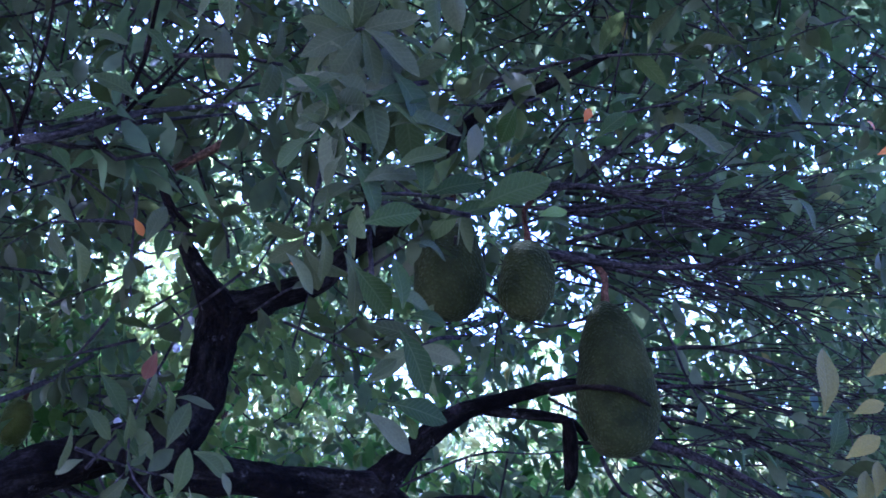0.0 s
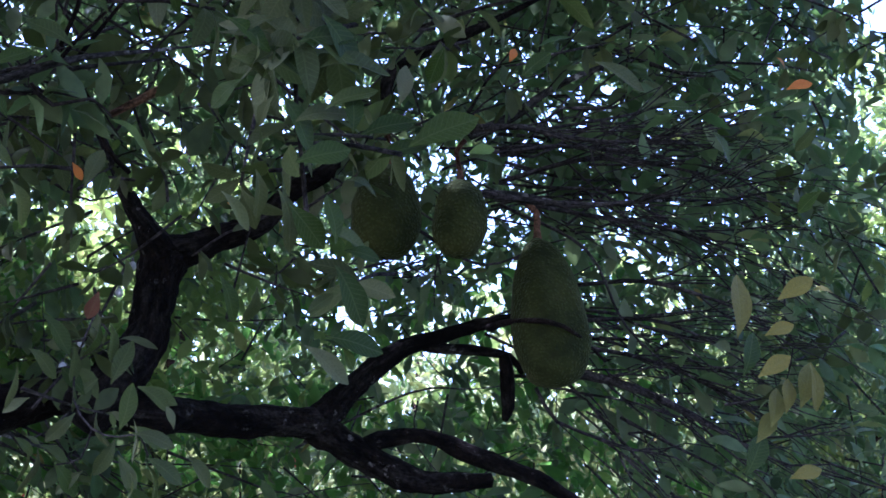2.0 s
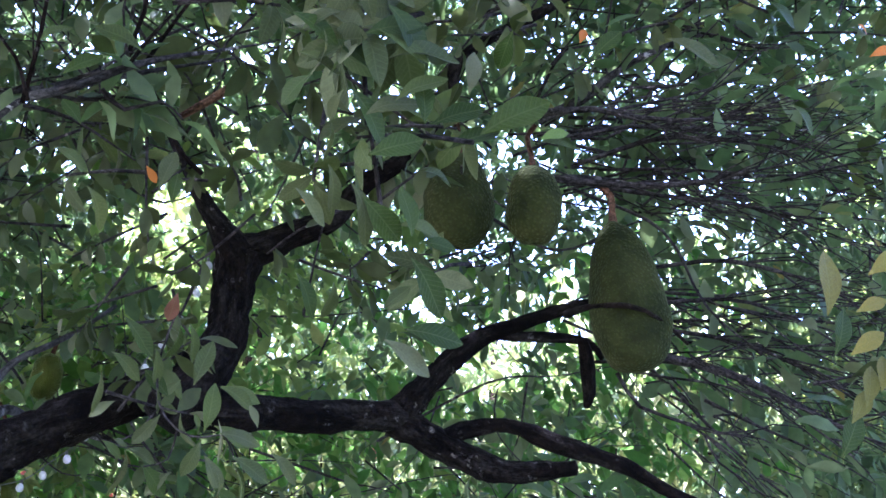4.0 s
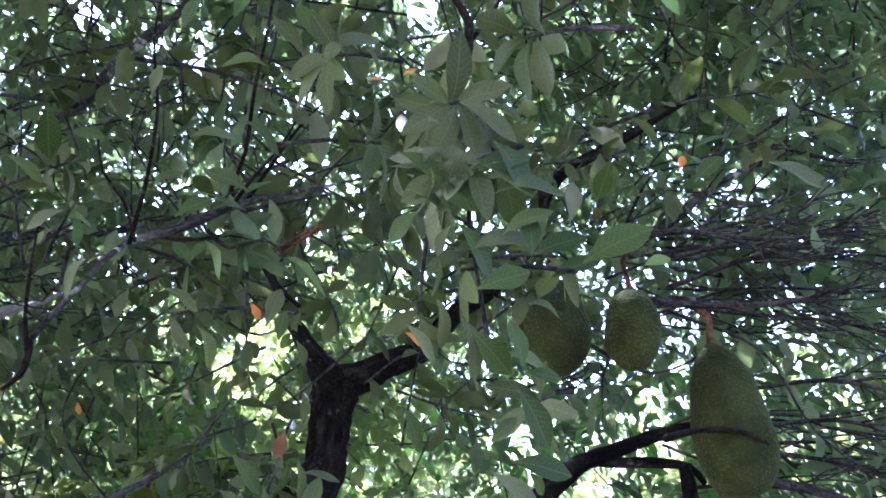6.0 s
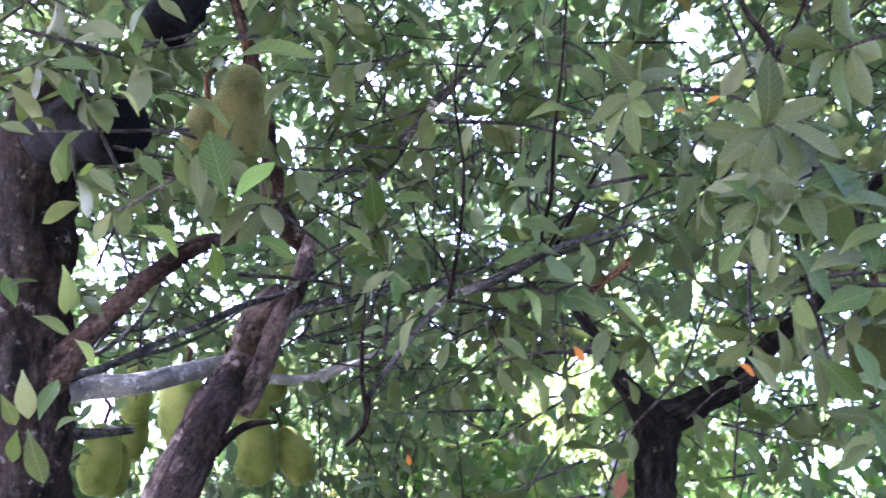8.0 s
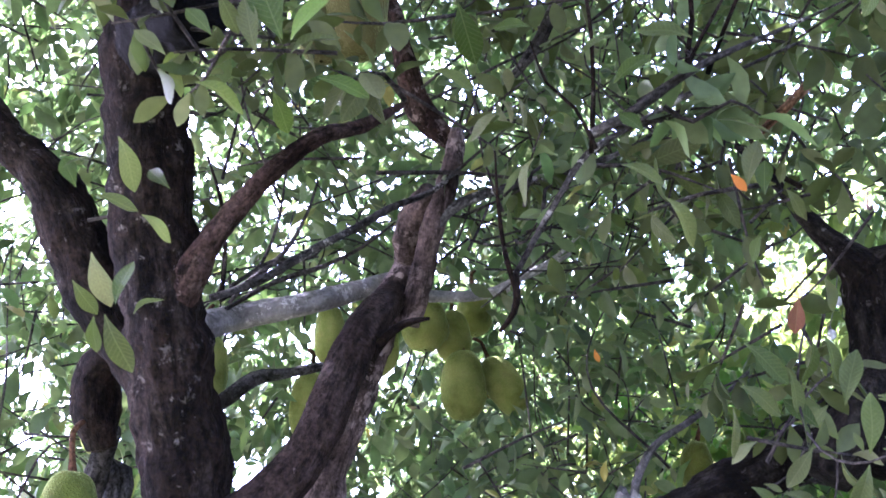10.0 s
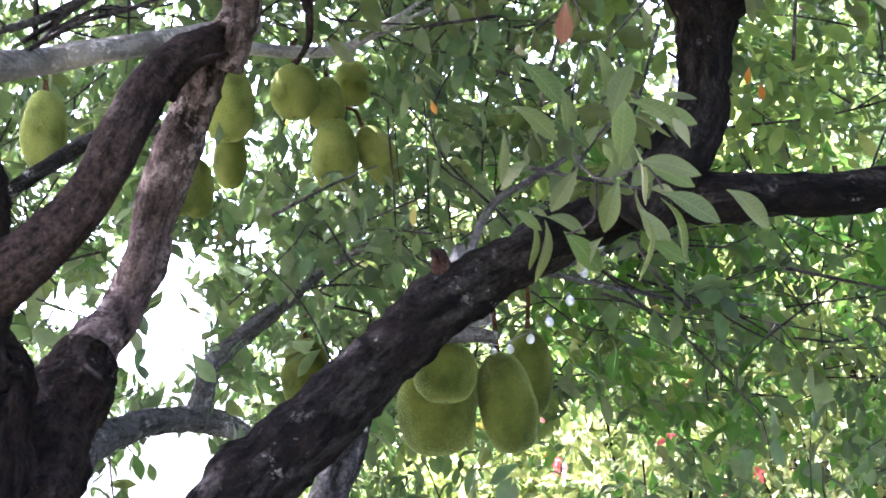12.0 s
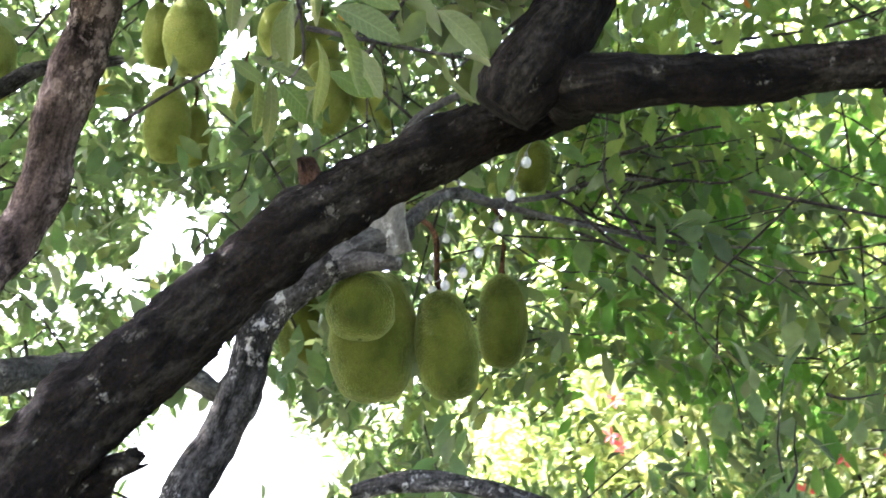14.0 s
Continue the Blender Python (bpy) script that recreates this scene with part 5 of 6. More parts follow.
opening((-0.782, 2.930, 2.622), (-4.888, 18.312, 7.985), 0.335)
opening((-0.695, 2.931, 2.681), (-4.343, 18.317, 8.355), 0.202)
opening((-0.515, 2.983, 2.637), (-3.217, 18.646, 8.078), 0.202)
opening((-0.350, 3.065, 2.450), (-2.187, 19.157, 6.914), 0.191)
opening((-0.088, 3.106, 2.366), (-0.248, 8.735, 3.756), 0.146)
opening((0.120, 3.129, 2.261), (0.337, 8.800, 3.459), 0.200)
opening((0.073, 3.143, 2.199), (0.205, 8.839, 3.284), 0.194)
opening((0.307, 3.071, 2.445), (1.921, 19.194, 6.882), 0.266)
opening((0.324, 3.101, 2.322), (2.027, 19.378, 6.114), 0.266)
opening((0.795, 2.987, 2.429), (2.236, 8.400, 3.932), 0.079)
opening((-0.940, 2.570, 3.298), (-5.447, 16.160, 12.086), 0.202)
opening((-0.327, 2.570, 3.489), (-1.615, 16.160, 13.281), 0.254)
opening((-1.465, 2.384, 3.223), (-8.722, 14.998, 11.615), 0.231)
opening((-1.458, 2.399, 3.231), (-8.469, 15.103, 11.698), 0.231)
opening((-1.225, 2.408, 3.386), (-7.014, 15.155, 12.672), 0.179)
opening((-1.977, 2.430, 2.511), (-11.710, 15.295, 7.200), 0.254)
opening((-0.361, 2.588, 3.456), (-1.612, 16.280, 13.110), 0.254)
opening((-2.404, 2.063, 2.390), (-15.822, 11.275, 7.301), 0.303)
opening((-2.426, 2.119, 2.205), (-15.966, 11.644, 6.068), 0.252)
opening((-2.028, 2.701, 2.595), (-12.483, 14.587, 8.222), 0.202)
opening((-2.083, 2.531, 2.177), (-13.680, 14.396, 5.883), 0.252)
opening((-2.038, 2.626, 2.113), (-13.726, 14.494, 5.511), 0.344)
opening((-2.038, 2.673, 1.916), (-13.723, 14.808, 4.194), 0.458)
opening((-1.966, 2.720, 2.013), (-13.247, 15.118, 4.846), 0.286)
opening((-0.614, 3.373, 2.840), (-3.963, 18.290, 9.805), 0.318)
opening((-0.840, 3.360, 2.735), (-5.376, 18.212, 9.146), 0.162)
opening((-2.063, 2.883, 1.980), (-14.049, 14.498, 5.206), 0.487)
opening((-2.122, 2.849, 1.866), (-14.443, 14.273, 4.448), 0.429)
opening((-2.232, 2.686, 2.001), (-15.175, 13.188, 5.346), 0.315)
opening((-2.106, 2.902, 1.656), (-14.340, 14.623, 3.047), 0.515)
opening((-1.992, 2.905, 2.136), (-13.578, 14.645, 6.250), 0.286)
opening((-1.881, 2.993, 2.182), (-12.837, 15.235, 6.553), 0.229)
opening((-1.929, 3.014, 2.658), (-12.331, 14.466, 9.207), 0.173)
opening((-2.078, 2.982, 2.451), (-13.265, 14.261, 7.916), 0.202)
opening((-0.897, 3.581, 2.748), (-5.886, 18.004, 9.770), 0.144)
opening((-1.291, 3.727, 1.656), (-3.726, 8.972, 2.103), 0.273)
opening((-1.438, 3.661, 1.555), (-4.139, 8.787, 1.818), 0.273)
opening((-1.901, 3.101, 2.619), (-13.721, 12.960, 9.351), 0.231)
opening((-1.978, 2.969, 2.064), (-15.173, 12.864, 6.185), 0.344)
opening((-1.762, 3.029, 1.674), (-14.739, 14.126, 3.749), 0.511)
opening((-1.770, 3.044, 1.514), (-14.791, 14.228, 2.604), 0.624)
opening((-1.643, 3.184, 1.475), (-13.888, 15.233, 2.325), 0.397)
opening((-1.282, 3.956, 1.659), (-4.241, 8.910, 2.244), 0.273)
opening((-1.524, 3.808, 1.539), (-4.922, 8.495, 1.907), 0.273)
opening((-1.114, 4.056, 1.594), (-3.768, 9.192, 2.061), 0.213)
opening((-1.267, 3.979, 1.506), (-4.198, 8.974, 1.812), 0.273)
opening((1.151, 2.301, 2.664), (3.686, 7.437, 5.037), 0.250)
opening((1.156, 2.383, 2.459), (3.703, 7.700, 4.376), 0.176)
opening((1.121, 2.188, 2.906), (7.973, 15.745, 10.976), 0.397)
opening((1.192, 2.426, 2.269), (3.819, 7.838, 3.768), 0.117)
opening((-0.306, 3.121, 2.237), (-0.861, 8.777, 3.393), 0.097)
opening((-0.476, 3.101, 2.231), (-1.339, 8.721, 3.375), 0.097)
opening((-1.892, 2.890, 1.512), (-15.668, 13.132, 2.591), 0.341)
opening((-1.867, 2.914, 1.591), (-15.485, 13.304, 3.158), 0.255)
opening((-2.145, 3.215, 1.553), (-13.682, 12.431, 2.558), 0.396, False)
opening((-2.063, 3.318, 1.494), (-13.226, 13.009, 2.224), 0.475, False)
opening((-1.971, 3.422, 1.464), (-12.708, 13.591, 2.056), 0.396, False)
opening((-2.034, 3.337, 1.631), (-13.062, 13.113, 2.996), 0.369, False)
opening((-2.214, 3.134, 1.463), (-14.070, 11.972, 2.048), 0.369, False)
opening((-2.083, 3.262, 1.737), (-13.337, 12.694, 3.592), 0.211, False)
opening((-2.126, 3.077, 2.157), (-13.577, 11.649, 5.954), 0.221)
opening((-2.174, 3.054, 2.057), (-13.846, 11.520, 5.390), 0.237)
opening((-2.108, 3.124, 2.099), (-13.478, 11.916, 5.630), 0.243)
opening((-2.246, 2.991, 1.957), (-12.877, 12.973, 4.484), 0.369, False)
opening((-2.218, 2.978, 2.107), (-12.719, 12.896, 5.329), 0.274, False)
opening((-2.178, 2.987, 2.197), (-12.499, 12.950, 5.839), 0.211, False)
opening((-2.225, 3.067, 1.657), (-12.760, 13.399, 2.798), 0.253, False)
opening((-0.734, 2.758, 2.553), (-2.081, 8.498, 4.472), 0.167, False)
opening((-0.772, 2.784, 2.440), (-2.197, 8.578, 4.127), 0.167, False)
opening((-0.687, 2.819, 2.387), (-1.938, 8.683, 3.963), 0.137, False)
opening((-0.855, 2.746, 2.492), (-2.454, 8.462, 4.287), 0.106, False)
opening((0.211, 2.914, 2.232), (0.616, 8.763, 3.504), 0.081)
opening((0.070, 2.925, 2.208), (0.195, 8.798, 3.433), 0.068)
opening((0.120, 2.902, 2.303), (0.343, 8.729, 3.717), 0.062)
opening((0.279, 2.926, 2.146), (0.820, 8.799, 3.246), 0.074)
opening((0.433, 2.935, 1.975), (1.282, 8.826, 2.732), 0.074)
opening((0.318, 2.954, 1.931), (0.937, 8.884, 2.602), 0.062)
opening((0.178, 2.883, 2.369), (0.517, 8.670, 3.914), 0.050)
opening((0.547, 2.899, 2.088), (1.625, 8.718, 3.073), 0.056)
opening((-0.042, 2.921, 2.227), (-0.141, 8.786, 3.490), 0.056)
VIEW_SPOT = np.array((0.0, 0.3, 1.6))


def clear_of_openings(p):
    ok = np.ones(len(p), bool)
    rough_edge = np.random.default_rng(3).uniform(0.55, 1.05, len(p))
    rough_edge[::23] = 0
    for a, b, r, stray in OPENINGS:
        d = b - a
        L = np.linalg.norm(d)
        d = d / L
        s = (p - a) @ d
        off = np.linalg.norm(p - a - s[:, None] * d, axis=1)
        mid = L / 2
        wide = r * (np.clip(s, -1.5, L) + 3.0) / (mid + 3.0)
        ok &= ~((off < wide * (rough_edge if stray else np.maximum(rough_edge, 0.85))) & (s > -1.5) & (s < L))
    return ok


def crown(name, count, az, el, near, far, per, size, mats, seed, parent, label, openings=True, twigs=True, floor=0.6, rows=4):
    """A region of leafy twigs, fitted to the view as a range of bearings, heights and distances from the camera's
    place below the tree.
    """
    g = np.random.default_rng(seed)
    az = np.radians(g.uniform(*az, count))
    sel = np.arcsin(g.uniform(math.sin(radians(el[0])), math.sin(radians(el[1])), count))
    dist = (g.uniform(near ** 2, far ** 2, count)) ** 0.5
    d = np.stack([-np.sin(az) * np.cos(sel), np.cos(az) * np.cos(sel), np.sin(sel)], 1)
    c = VIEW_SPOT + d * dist[:, None]
    if rows < 3:
        mass = np.array([noise.noise(Vector(q) * 1.7) + 0.6 * noise.noise(Vector(q) * 4.1) for q in c])
        keep = g.random(count) < np.clip(0.72 + 1.5 * mass, 0.2, 1.0)
    else:
        keep = np.ones(count, bool)
    thin = (sel < radians(16)) & (az < radians(17)) & (az > radians(-15)) & (g.random(count) < 0.48) if openings else np.zeros(count, bool)
    if openings and near < 3.5:
        thin |= (np.abs(az + radians(13)) < radians(9)) & (np.abs(sel - radians(17)) < radians(7)) & (g.random(count) < 0.8)
        thin |= (az > radians(3)) & (az < radians(15)) & (sel > radians(9)) & (sel < radians(21)) & (g.random(count) < 0.5)
    if openings and far > 4.5 and mats[0] is LEAF_CROWN:
        thin |= (az > radians(2)) & (az < radians(19)) & (sel > radians(-3)) & (sel < radians(26)) & (g.random(count) < 0.3)
        thin |= (az > radians(-22)) & (az < radians(-4)) & (sel > radians(1)) & (sel < radians(12)) & (g.random(count) < 0.35)
        thin |= (az > radians(32)) & (az < radians(51)) & (sel > radians(14)) & (sel < radians(30)) & (g.random(count) < 0.3)
        thin |= (az < radians(-26.5)) & (az > radians(-34)) & (sel > radians(6)) & (sel < radians(32)) & (g.random(count) < 0.75)
        thin |= (az > radians(9)) & (az < radians(30)) & (sel > radians(-3)) & (sel < radians(13)) & (g.random(count) < 0.3)
    c = c[(c[:, 2] > floor) & ~thin & keep]
    head = g.normal(size=c.shape) + np.array((0, 0, -0.25)) + (c - np.array((-1.5, 2.5, 2.0))) * 0.25
    head[:, 2] *= 0.6
    head /= np.linalg.norm(head, axis=1, keepdims=True)
    tl = g.uniform(0.25, 0.5, len(c)) * size / 0.125
    at, axis, normal, length = [], [], [], []
    for k in range(per):
        s = 1 - 0.9 * (k / per) ** 1.2
        o = g.normal(size=c.shape)
        o -= head * (o * head).sum(1, keepdims=True)
        o /= np.linalg.norm(o, axis=1, keepdims=True)
        at.append(c + head * (tl * s)[:, None] + g.normal(size=c.shape) * 0.015)
        axis.append(o * g.uniform(0.5, 1.1, (len(c), 1)) + head * g.uniform(0.3, 1.0, (len(c), 1)) + np.array((0, 0, -1)) * g.uniform(0.0, 0.7, (len(c), 1)))
        normal.append(np.array((0, 0, 1)) + g.normal(size=c.shape) * 0.5)
        length.append(size * g.uniform(0.6, 1.2, len(c)))
    at, axis, normal, length = np.vstack(at), np.vstack(axis), np.vstack(normal), np.concatenate(length)
    if openings:
        ok = clear_of_openings(at + axis * 0.06) & clear_of_wood(at + axis * 0.06)
        at, axis, normal, length = at[ok], axis[ok], normal[ok], length[ok]
        okc = clear_of_openings(c + head * 0.15) & clear_of_openings(c - head * tl[:, None] * 0.5) & clear_of_openings(c + head * tl[:, None]) & clear_of_wood(c + head * 0.15) & clear_of(c - head * tl[:, None] * 0.5, bare_fruit) & clear_of(c + head * tl[:, None], bare_fruit) & clear_of(c + head * tl[:, None] * 0.6, bare_fruit)
    else:
        okc = np.ones(len(c), bool)
    ob = part(name, leaves_mesh(name, at, axis, normal, length, mats, seed, rows), parent, label)
    tagged(ob, kind="stuff")
    if twigs:
        for p, h, l, good in zip(c, head, tl, okc):
            if good and g.random() < twigs:
                add_twig([(*(p - h * l * 0.5 + g.normal(size=3) * 0.04), 0.004), (*(p + h * l * 0.3 + g.normal(size=3) * 0.02), 0.003), (*(p + h * l), 0.0015)], 4)
    return ob


crown("foliage", 2600, (-33, 74), (-6, 52), 3.3, 4.6, 8, 0.094, [LEAF_CROWN], 11, tree, "dense dark green leaves", twigs=0.7, rows=6)
crown("foliage", 42000, (-35, 76), (-7, 54), 4.6, 9.0, 9, 0.086, [LEAF_CROWN], 31, tree, "", twigs=0.16, rows=2)
# unseen leaves overhead and behind, added to keep light off the limbs
crown("foliage", 4200, (-180, 180), (44, 89), 2.4, 5.5, 8, 0.15, [LEAF_CROWN], 12, tree, "", twigs=0.03, rows=2, openings=True)
crown("foliage", 3000, (102, 328), (0, 50), 4.3, 7.0, 8, 0.2, [LEAF_CROWN], 13, tree, "", twigs=0.0, rows=2, openings=False)
crown("foliage", 200, (17, 36), (10, 25), 3.4, 6.5, 9, 0.104, [LEAF_CROWN], 16, tree, "", twigs=0.3)
crown("foliage", 240, (31, 43), (3, 21), 3.6, 6.5, 9, 0.1, [LEAF_CROWN], 20, tree, "", twigs=0.2)
crown("foliage", 520, (-24, 2), (33, 47), 3.4, 6.5, 9, 0.104, [LEAF_CROWN], 17, tree, "", twigs=0.3)
crown("foliage", 800, (-14, 24), (1, 17), 4.2, 6.2, 8, 0.11, [LEAF_SUNLIT], 19, tree, "green leaves in a sunlit tone", twigs=0.1)
# added out of view to stop sun flecks on the fruits
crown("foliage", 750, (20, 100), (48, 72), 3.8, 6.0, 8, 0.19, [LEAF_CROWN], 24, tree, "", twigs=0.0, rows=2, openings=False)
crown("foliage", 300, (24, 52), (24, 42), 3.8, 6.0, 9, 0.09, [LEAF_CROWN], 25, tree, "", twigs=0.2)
crown("foliage", 44, (9, 15.5), (11, 19.5), 3.1, 4.2, 7, 0.078, [LEAF_BACKLIT], 22, tree, "green leaves in a bright backlit tone", twigs=0.1, openings=False, rows=5)
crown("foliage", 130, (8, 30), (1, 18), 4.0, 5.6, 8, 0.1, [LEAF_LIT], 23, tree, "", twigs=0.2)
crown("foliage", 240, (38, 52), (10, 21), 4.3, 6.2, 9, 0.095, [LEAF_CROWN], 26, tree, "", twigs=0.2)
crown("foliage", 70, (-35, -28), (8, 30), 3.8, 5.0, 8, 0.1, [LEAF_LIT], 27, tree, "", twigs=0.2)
crown("foliage", 75, (2, 21), (10, 23), 3.3, 4.6, 7, 0.088, [LEAF_BACKLIT], 28, tree, "", twigs=0.1, rows=5)
# added unseen on the sun's side to block flecks on limbs and leaves
crown("foliage", 4200, (78, 136), (34, 76), 3.8, 6.8, 8, 0.19, [LEAF_CROWN], 18, tree, "", twigs=0.0, rows=2, openings=False)
ok = clear_of_wood(np.array([q[0] + 0.05 * q[1] for q in fan_leaves]))
fl = list(zip(*[q for q, good in zip(fan_leaves, ok) if good]))
tagged(part("foliage", leaves_mesh("foliage", np.array(fl[0]), np.array(fl[1]), np.array(fl[2]), np.array(fl[3]), [LEAF_CROWN], 14, 5), tree), kind="stuff")
ok = clear_of_wood(np.array([q[0] + 0.05 * q[1] for q in bush_leaves])) | np.array(bush_free)
bl = list(zip(*[q for q, good in zip(bush_leaves, ok) if good]))
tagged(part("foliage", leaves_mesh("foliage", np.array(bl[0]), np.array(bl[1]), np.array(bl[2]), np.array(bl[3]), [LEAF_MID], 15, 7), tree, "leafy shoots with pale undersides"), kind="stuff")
g = np.random.default_rng(77)
for k in range(170):
    az, el, r = radians(g.uniform(-24, 60)), radians(g.uniform(2, 46)), g.uniform(2.9, 4.8)
    p = VIEW_SPOT + r * np.array((-math.sin(az) * math.cos(el), math.cos(az) * math.cos(el), math.sin(el)))
    d = (p - np.array((-1.3, 2.6, 1.9))) * 0.5 + g.normal(size=3) * 0.6
    d *= g.uniform(0.3, 0.8) / np.linalg.norm(d)
    bow = g.normal(size=3) * 0.1
    thick = g.uniform(0.002, 0.0055)
    if clear_of_openings(np.array([p - d * 0.5, p, p + d, p + d * 0.5])).all() and clear_of_wood(np.array([p - d * 0.5, p - d * 0.25, p, p + d * 0.25, p + d * 0.5, p + d * 0.75, p + d])).all():
        add_twig([(*(p - d * 0.5), thick), (*(p + bow), thick * 0.75), (*(p + d * 0.5 + bow * 0.4), thick * 0.5), (*(p + d), 0.0015)], 6)
twigs_ob = part("twig", mesh_of("twig", np.vstack(twig_v), np.vstack(twig_f), [TWIG], np.vstack(twig_g)), tree, "thin dark twigs")
tagged(twigs_ob, kind="stuff")

# ---- trees beyond ----
def far_tree(x, y, height, spread, seed, mat=None, size=0.18, clumps=260):
    t = tagged(new("garden_tree"), "sunlit green tree in the garden beyond", "tree", "garden trees")
    g = np.random.default_rng(seed)
    v, f, gr = tube([(x, y, -0.05, 0.2), (x + 0.1, y, height * 0.3, 0.15), (x, y + 0.1, height * 0.7, 0.08), (x, y, height * 0.9, 0.03)], 10, 0.2, 0.1)
    part("trunk", mesh_of("trunk", v, f, [BARK_RED], gr), t)
    n = clumps
    d = g.normal(size=(n, 3))
    d /= np.linalg.norm(d, axis=1, keepdims=True)
    c = np.array((x, y, height * 0.55)) + d * np.array((spread, spread, height * 0.5)) * (g.uniform(0.35, 1.0, (n, 1)))
    per = 26
    at = np.repeat(c, per, 0) + g.normal(size=(n * per, 3)) * min(0.28, spread * 0.16)
    axis = g.normal(size=at.shape) + np.array((0, 0, -0.4))
    normal = np.array((0, 0, 1)) + g.normal(size=at.shape) * 0.6
    crown_ob = part("crown", leaves_mesh("crown", at, axis, normal, size * g.uniform(0.67, 1.33, len(at)), [mat or LEAF_FAR], seed, 2), t)
    tagged(crown_ob, kind="stuff")


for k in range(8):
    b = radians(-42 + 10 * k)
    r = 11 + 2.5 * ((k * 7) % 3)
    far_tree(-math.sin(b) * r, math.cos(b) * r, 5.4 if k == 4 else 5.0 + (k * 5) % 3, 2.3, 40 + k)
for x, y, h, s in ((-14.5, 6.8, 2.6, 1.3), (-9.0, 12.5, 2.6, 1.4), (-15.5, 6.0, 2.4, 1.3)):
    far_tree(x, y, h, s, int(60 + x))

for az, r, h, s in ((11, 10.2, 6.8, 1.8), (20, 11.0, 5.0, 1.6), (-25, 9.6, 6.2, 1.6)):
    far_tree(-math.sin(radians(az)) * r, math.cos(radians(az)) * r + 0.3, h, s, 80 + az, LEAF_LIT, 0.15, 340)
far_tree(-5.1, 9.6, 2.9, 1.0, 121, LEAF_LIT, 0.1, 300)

FLOWER = leaf_material("red_petal", [(0.0, (0.5, 0.04, 0.05)), (1.0, (0.6, 0.12, 0.14))], through_light=0.4)


def flowering_shrub(az, r, height, spread, flowers, seed):
    """A loose shrub in the sun with red blossoms."""
    g = np.random.default_rng(seed)
    x, y = -math.sin(radians(az)) * r, math.cos(radians(az)) * r
    t = tagged(new("flowering_shrub"), "green shrub with red flowers in the sun", "shrub", "flowering shrubs")
    for k in range(4):
        e = np.array((x, y, height * g.uniform(0.6, 0.95))) + g.normal(size=3) * np.array((spread * 0.5, spread * 0.5, 0.1))
        v, f, gr = tube([(x, y, -0.05, 0.02), ((x + e[0]) / 2 + 0.05, (y + e[1]) / 2, e[2] * 0.5, 0.014), (*e, 0.005)], 8, 0.1, 0.08)
        part("stem", mesh_of("stem", v, f, [BARK_BROWN], gr), t)
    n = 1500
    at = np.array((x, y, height * 0.6)) + g.normal(size=(n, 3)) * np.array((spread * 0.5, spread * 0.5, height * 0.22))
    tagged(part("foliage", leaves_mesh("foliage", at, g.normal(size=at.shape), np.array((0, 0, 1)) + g.normal(size=at.shape) * 0.6, g.uniform(0.07, 0.13, n), [LEAF_FAR], seed, 3), t), kind="stuff")
    for k in range(flowers):
        c = np.array((x, y, height * 0.65)) + g.normal(size=3) * np.array((spread * 0.5, spread * 0.5, height * 0.2)) + np.array((0.0, -spread * 0.5, 0))
        ax = np.array([(math.cos(a), -0.5, math.sin(a)) for a in np.linspace(0, 2 * math.pi, 5, endpoint=False)])
        part("flower", leaves_mesh("flower", np.repeat(c[None], 5, 0), ax, np.tile((0.0, -1.0, 0.3), (5, 1)), np.full(5, g.uniform(0.05, 0.08)), [FLOWER], k, 4), t, "red flower")


flowering_shrub(20, 7.6, 2.6, 0.9, 14, 91)
flowering_shrub(6, 7.2, 2.9, 0.8, 9, 92)
flowering_shrub(12, 8.4, 2.4, 0.9, 9, 93)


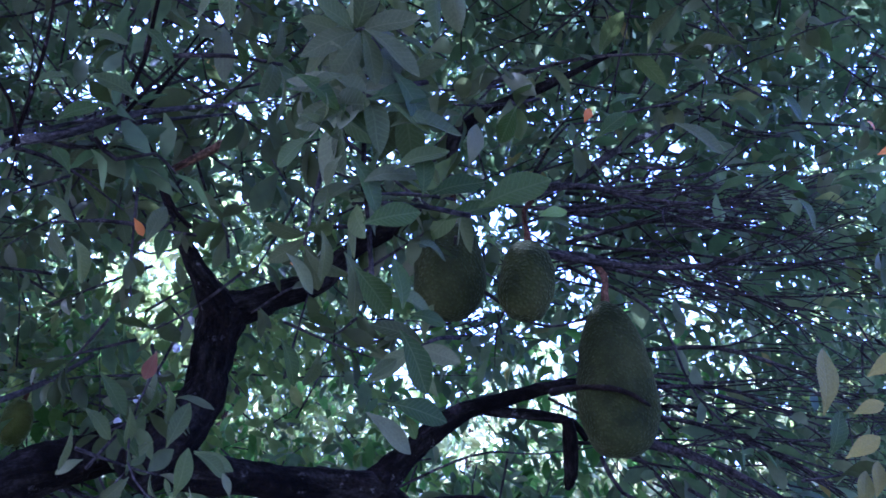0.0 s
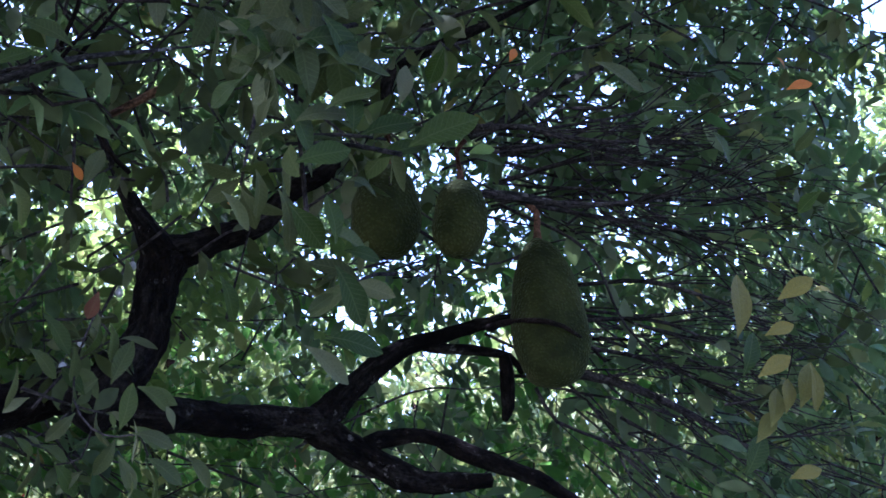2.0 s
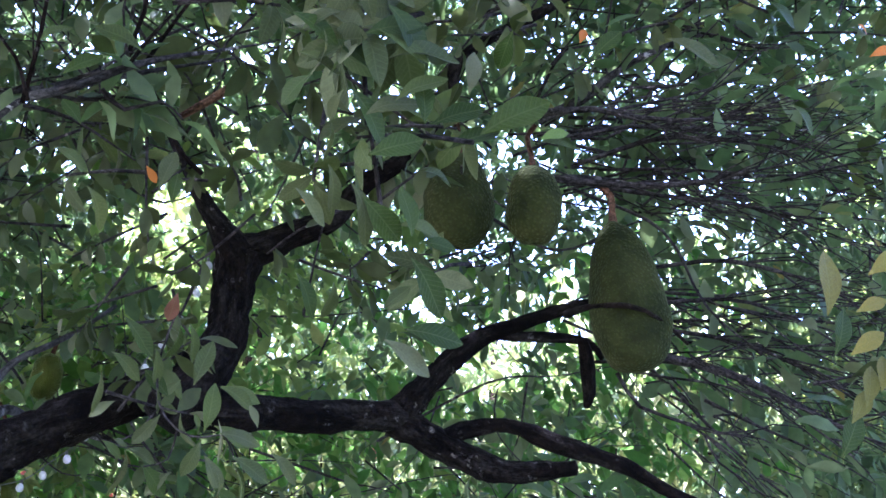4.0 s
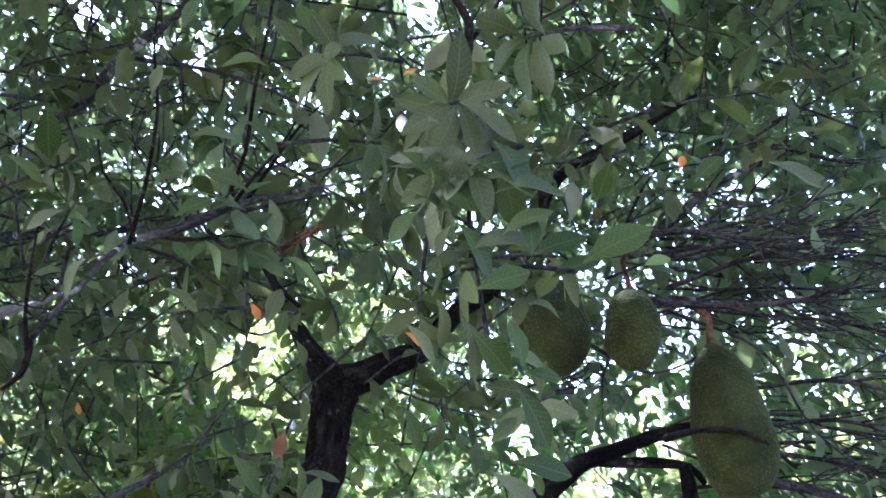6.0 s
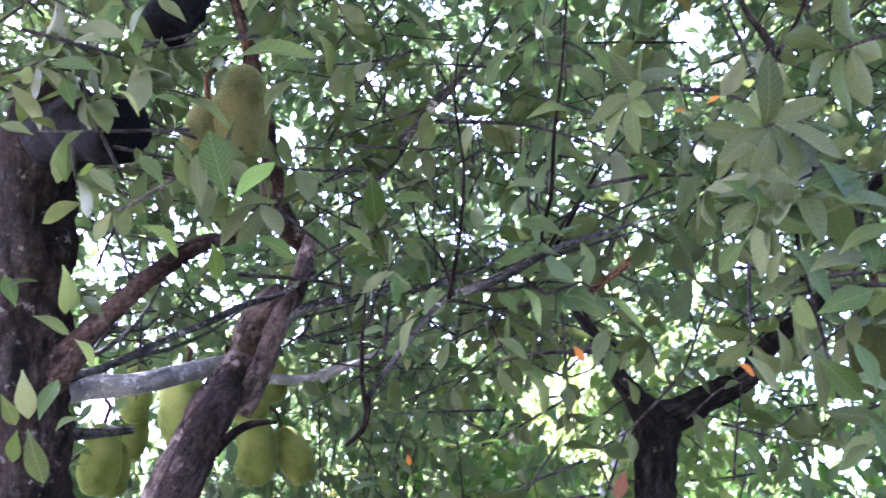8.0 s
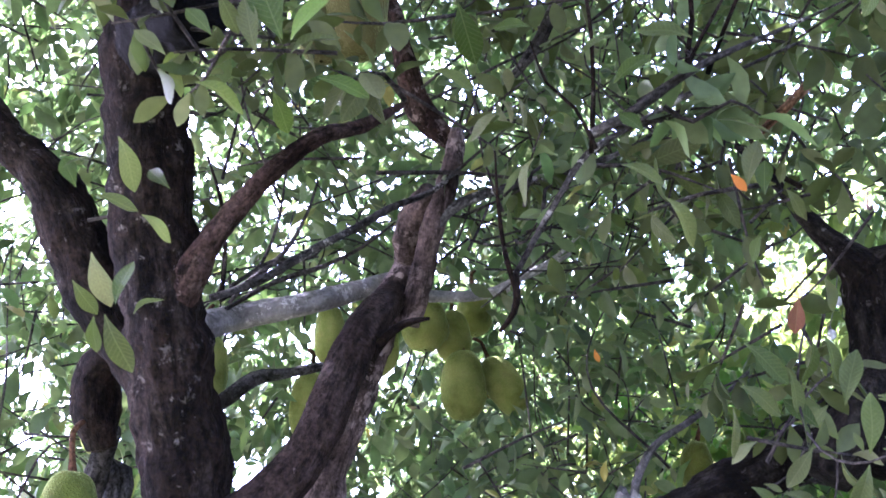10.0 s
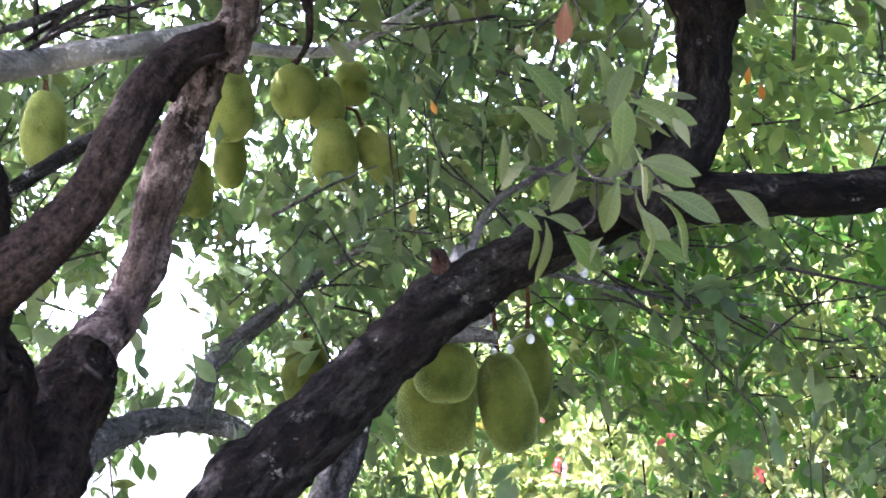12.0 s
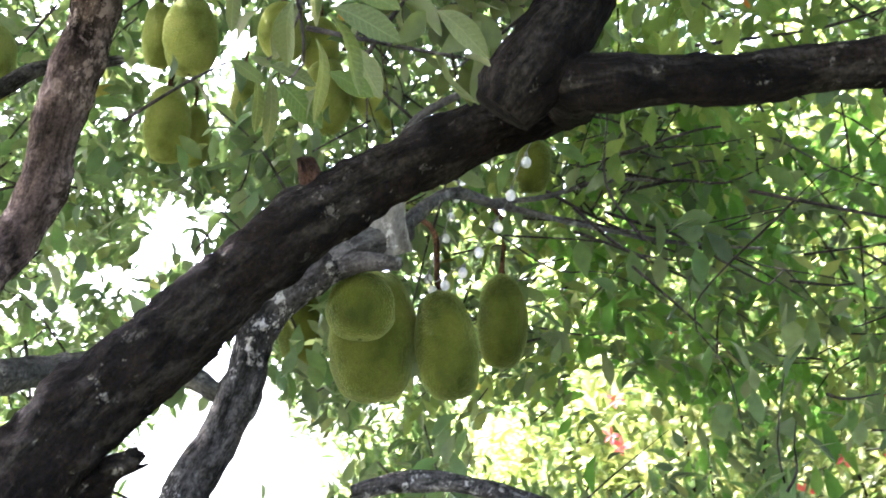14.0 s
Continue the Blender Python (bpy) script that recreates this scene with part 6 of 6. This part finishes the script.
# ---- a string of small globe lights draped below the limbs ----
def string_lights(run, spacing):
    """Globe bulbs hung on a thin wire that follows a sagging run."""
    ob = tagged(new("string_lights"), "string of small frosted white globe bulbs on thin wire", "string lights")
    c = smooth_path([(*p, 0.0013) for p in run], 0.01)
    v, f, gr = tube(c[::4] + np.array((0, 0, 0.022, 0)), 6, 0.02, 0.0)
    part("wire", mesh_of("wire", v, f, [WIRE], gr), ob, "thin dark green wire")
    sides = 14
    outline = [(0.0042, -0.0085), (0.0076, -0.0115), (0.0102, -0.0160), (0.0111, -0.0210), (0.0104, -0.0260), (0.0080, -0.0300), (0.0045, -0.0325), (0.0008, -0.0332)]

    def turned(shape):
        vs = [(r * math.cos(a), r * math.sin(a), z) for r, z in shape for a in np.linspace(0, 2 * math.pi, sides, endpoint=False)]
        fs = [(i * sides + k, (i + 1) * sides + k, (i + 1) * sides + (k + 1) % sides, i * sides + (k + 1) % sides) for i in range(len(shape) - 1) for k in range(sides)]
        return vs, fs

    globe = mesh_of("bulb", *turned(outline), [FROSTED])
    cap = mesh_of("cap", *turned([(0.001, 0.002), (0.0036, 0.001), (0.0040, -0.007), (0.0048, -0.0095)]), [WIRE])
    along = np.concatenate([[0], np.cumsum(np.linalg.norm(np.diff(c[:, :3], axis=0), axis=1))])
    for k, at in enumerate(np.arange(spacing * 0.4, along[-1], spacing)):
        q = [np.interp(at, along, c[:, i]) for i in range(3)]
        bulb = part("bulb", globe, ob)
        bulb.matrix_world = pose(q[0], q[1], q[2] + 0.021, 9 * math.sin(k * 2.1), 8 * math.cos(k * 1.7), 0)
        part("cap", cap, bulb, "dark plastic cap")


string_lights([(-0.660, 2.990, 2.600), (-0.684, 3.016, 2.510), (-0.723, 3.035, 2.414), (-0.800, 3.070, 2.300), (-0.905, 3.110, 2.170), (-1.011, 3.148, 2.061), (-1.062, 3.170, 1.996), (-1.136, 3.186, 1.947),
               (-1.209, 3.227, 1.909), (-1.285, 3.252, 1.894), (-1.347, 3.279, 1.888), (-1.411, 3.323, 1.915), (-1.440, 3.400, 2.000), (-1.485, 3.531, 2.190), (-1.530, 3.640, 2.330)], 0.084)


# ---- pale wall of a house beyond the garden ----
def pale_wall():
    bm = bmesh.new()
    bmesh.ops.create_cube(bm, size=1.0)
    bmesh.ops.scale(bm, vec=(9.0, 0.3, 3.6), verts=bm.verts)
    bmesh.ops.bevel(bm, geom=bm.edges[:], offset=0.02, segments=2, affect="EDGES")
    me = bpy.data.meshes.new("wall")
    bm.to_mesh(me)
    bm.free()
    me.materials.append(PLASTER)
    ob = tagged(new("garden_wall", me), "pale cream plastered wall beyond the trees", "wall", kind="structure")
    ob.matrix_world = pose(-13.0, 10.5, 1.75, 0, 0, 52)


pale_wall()
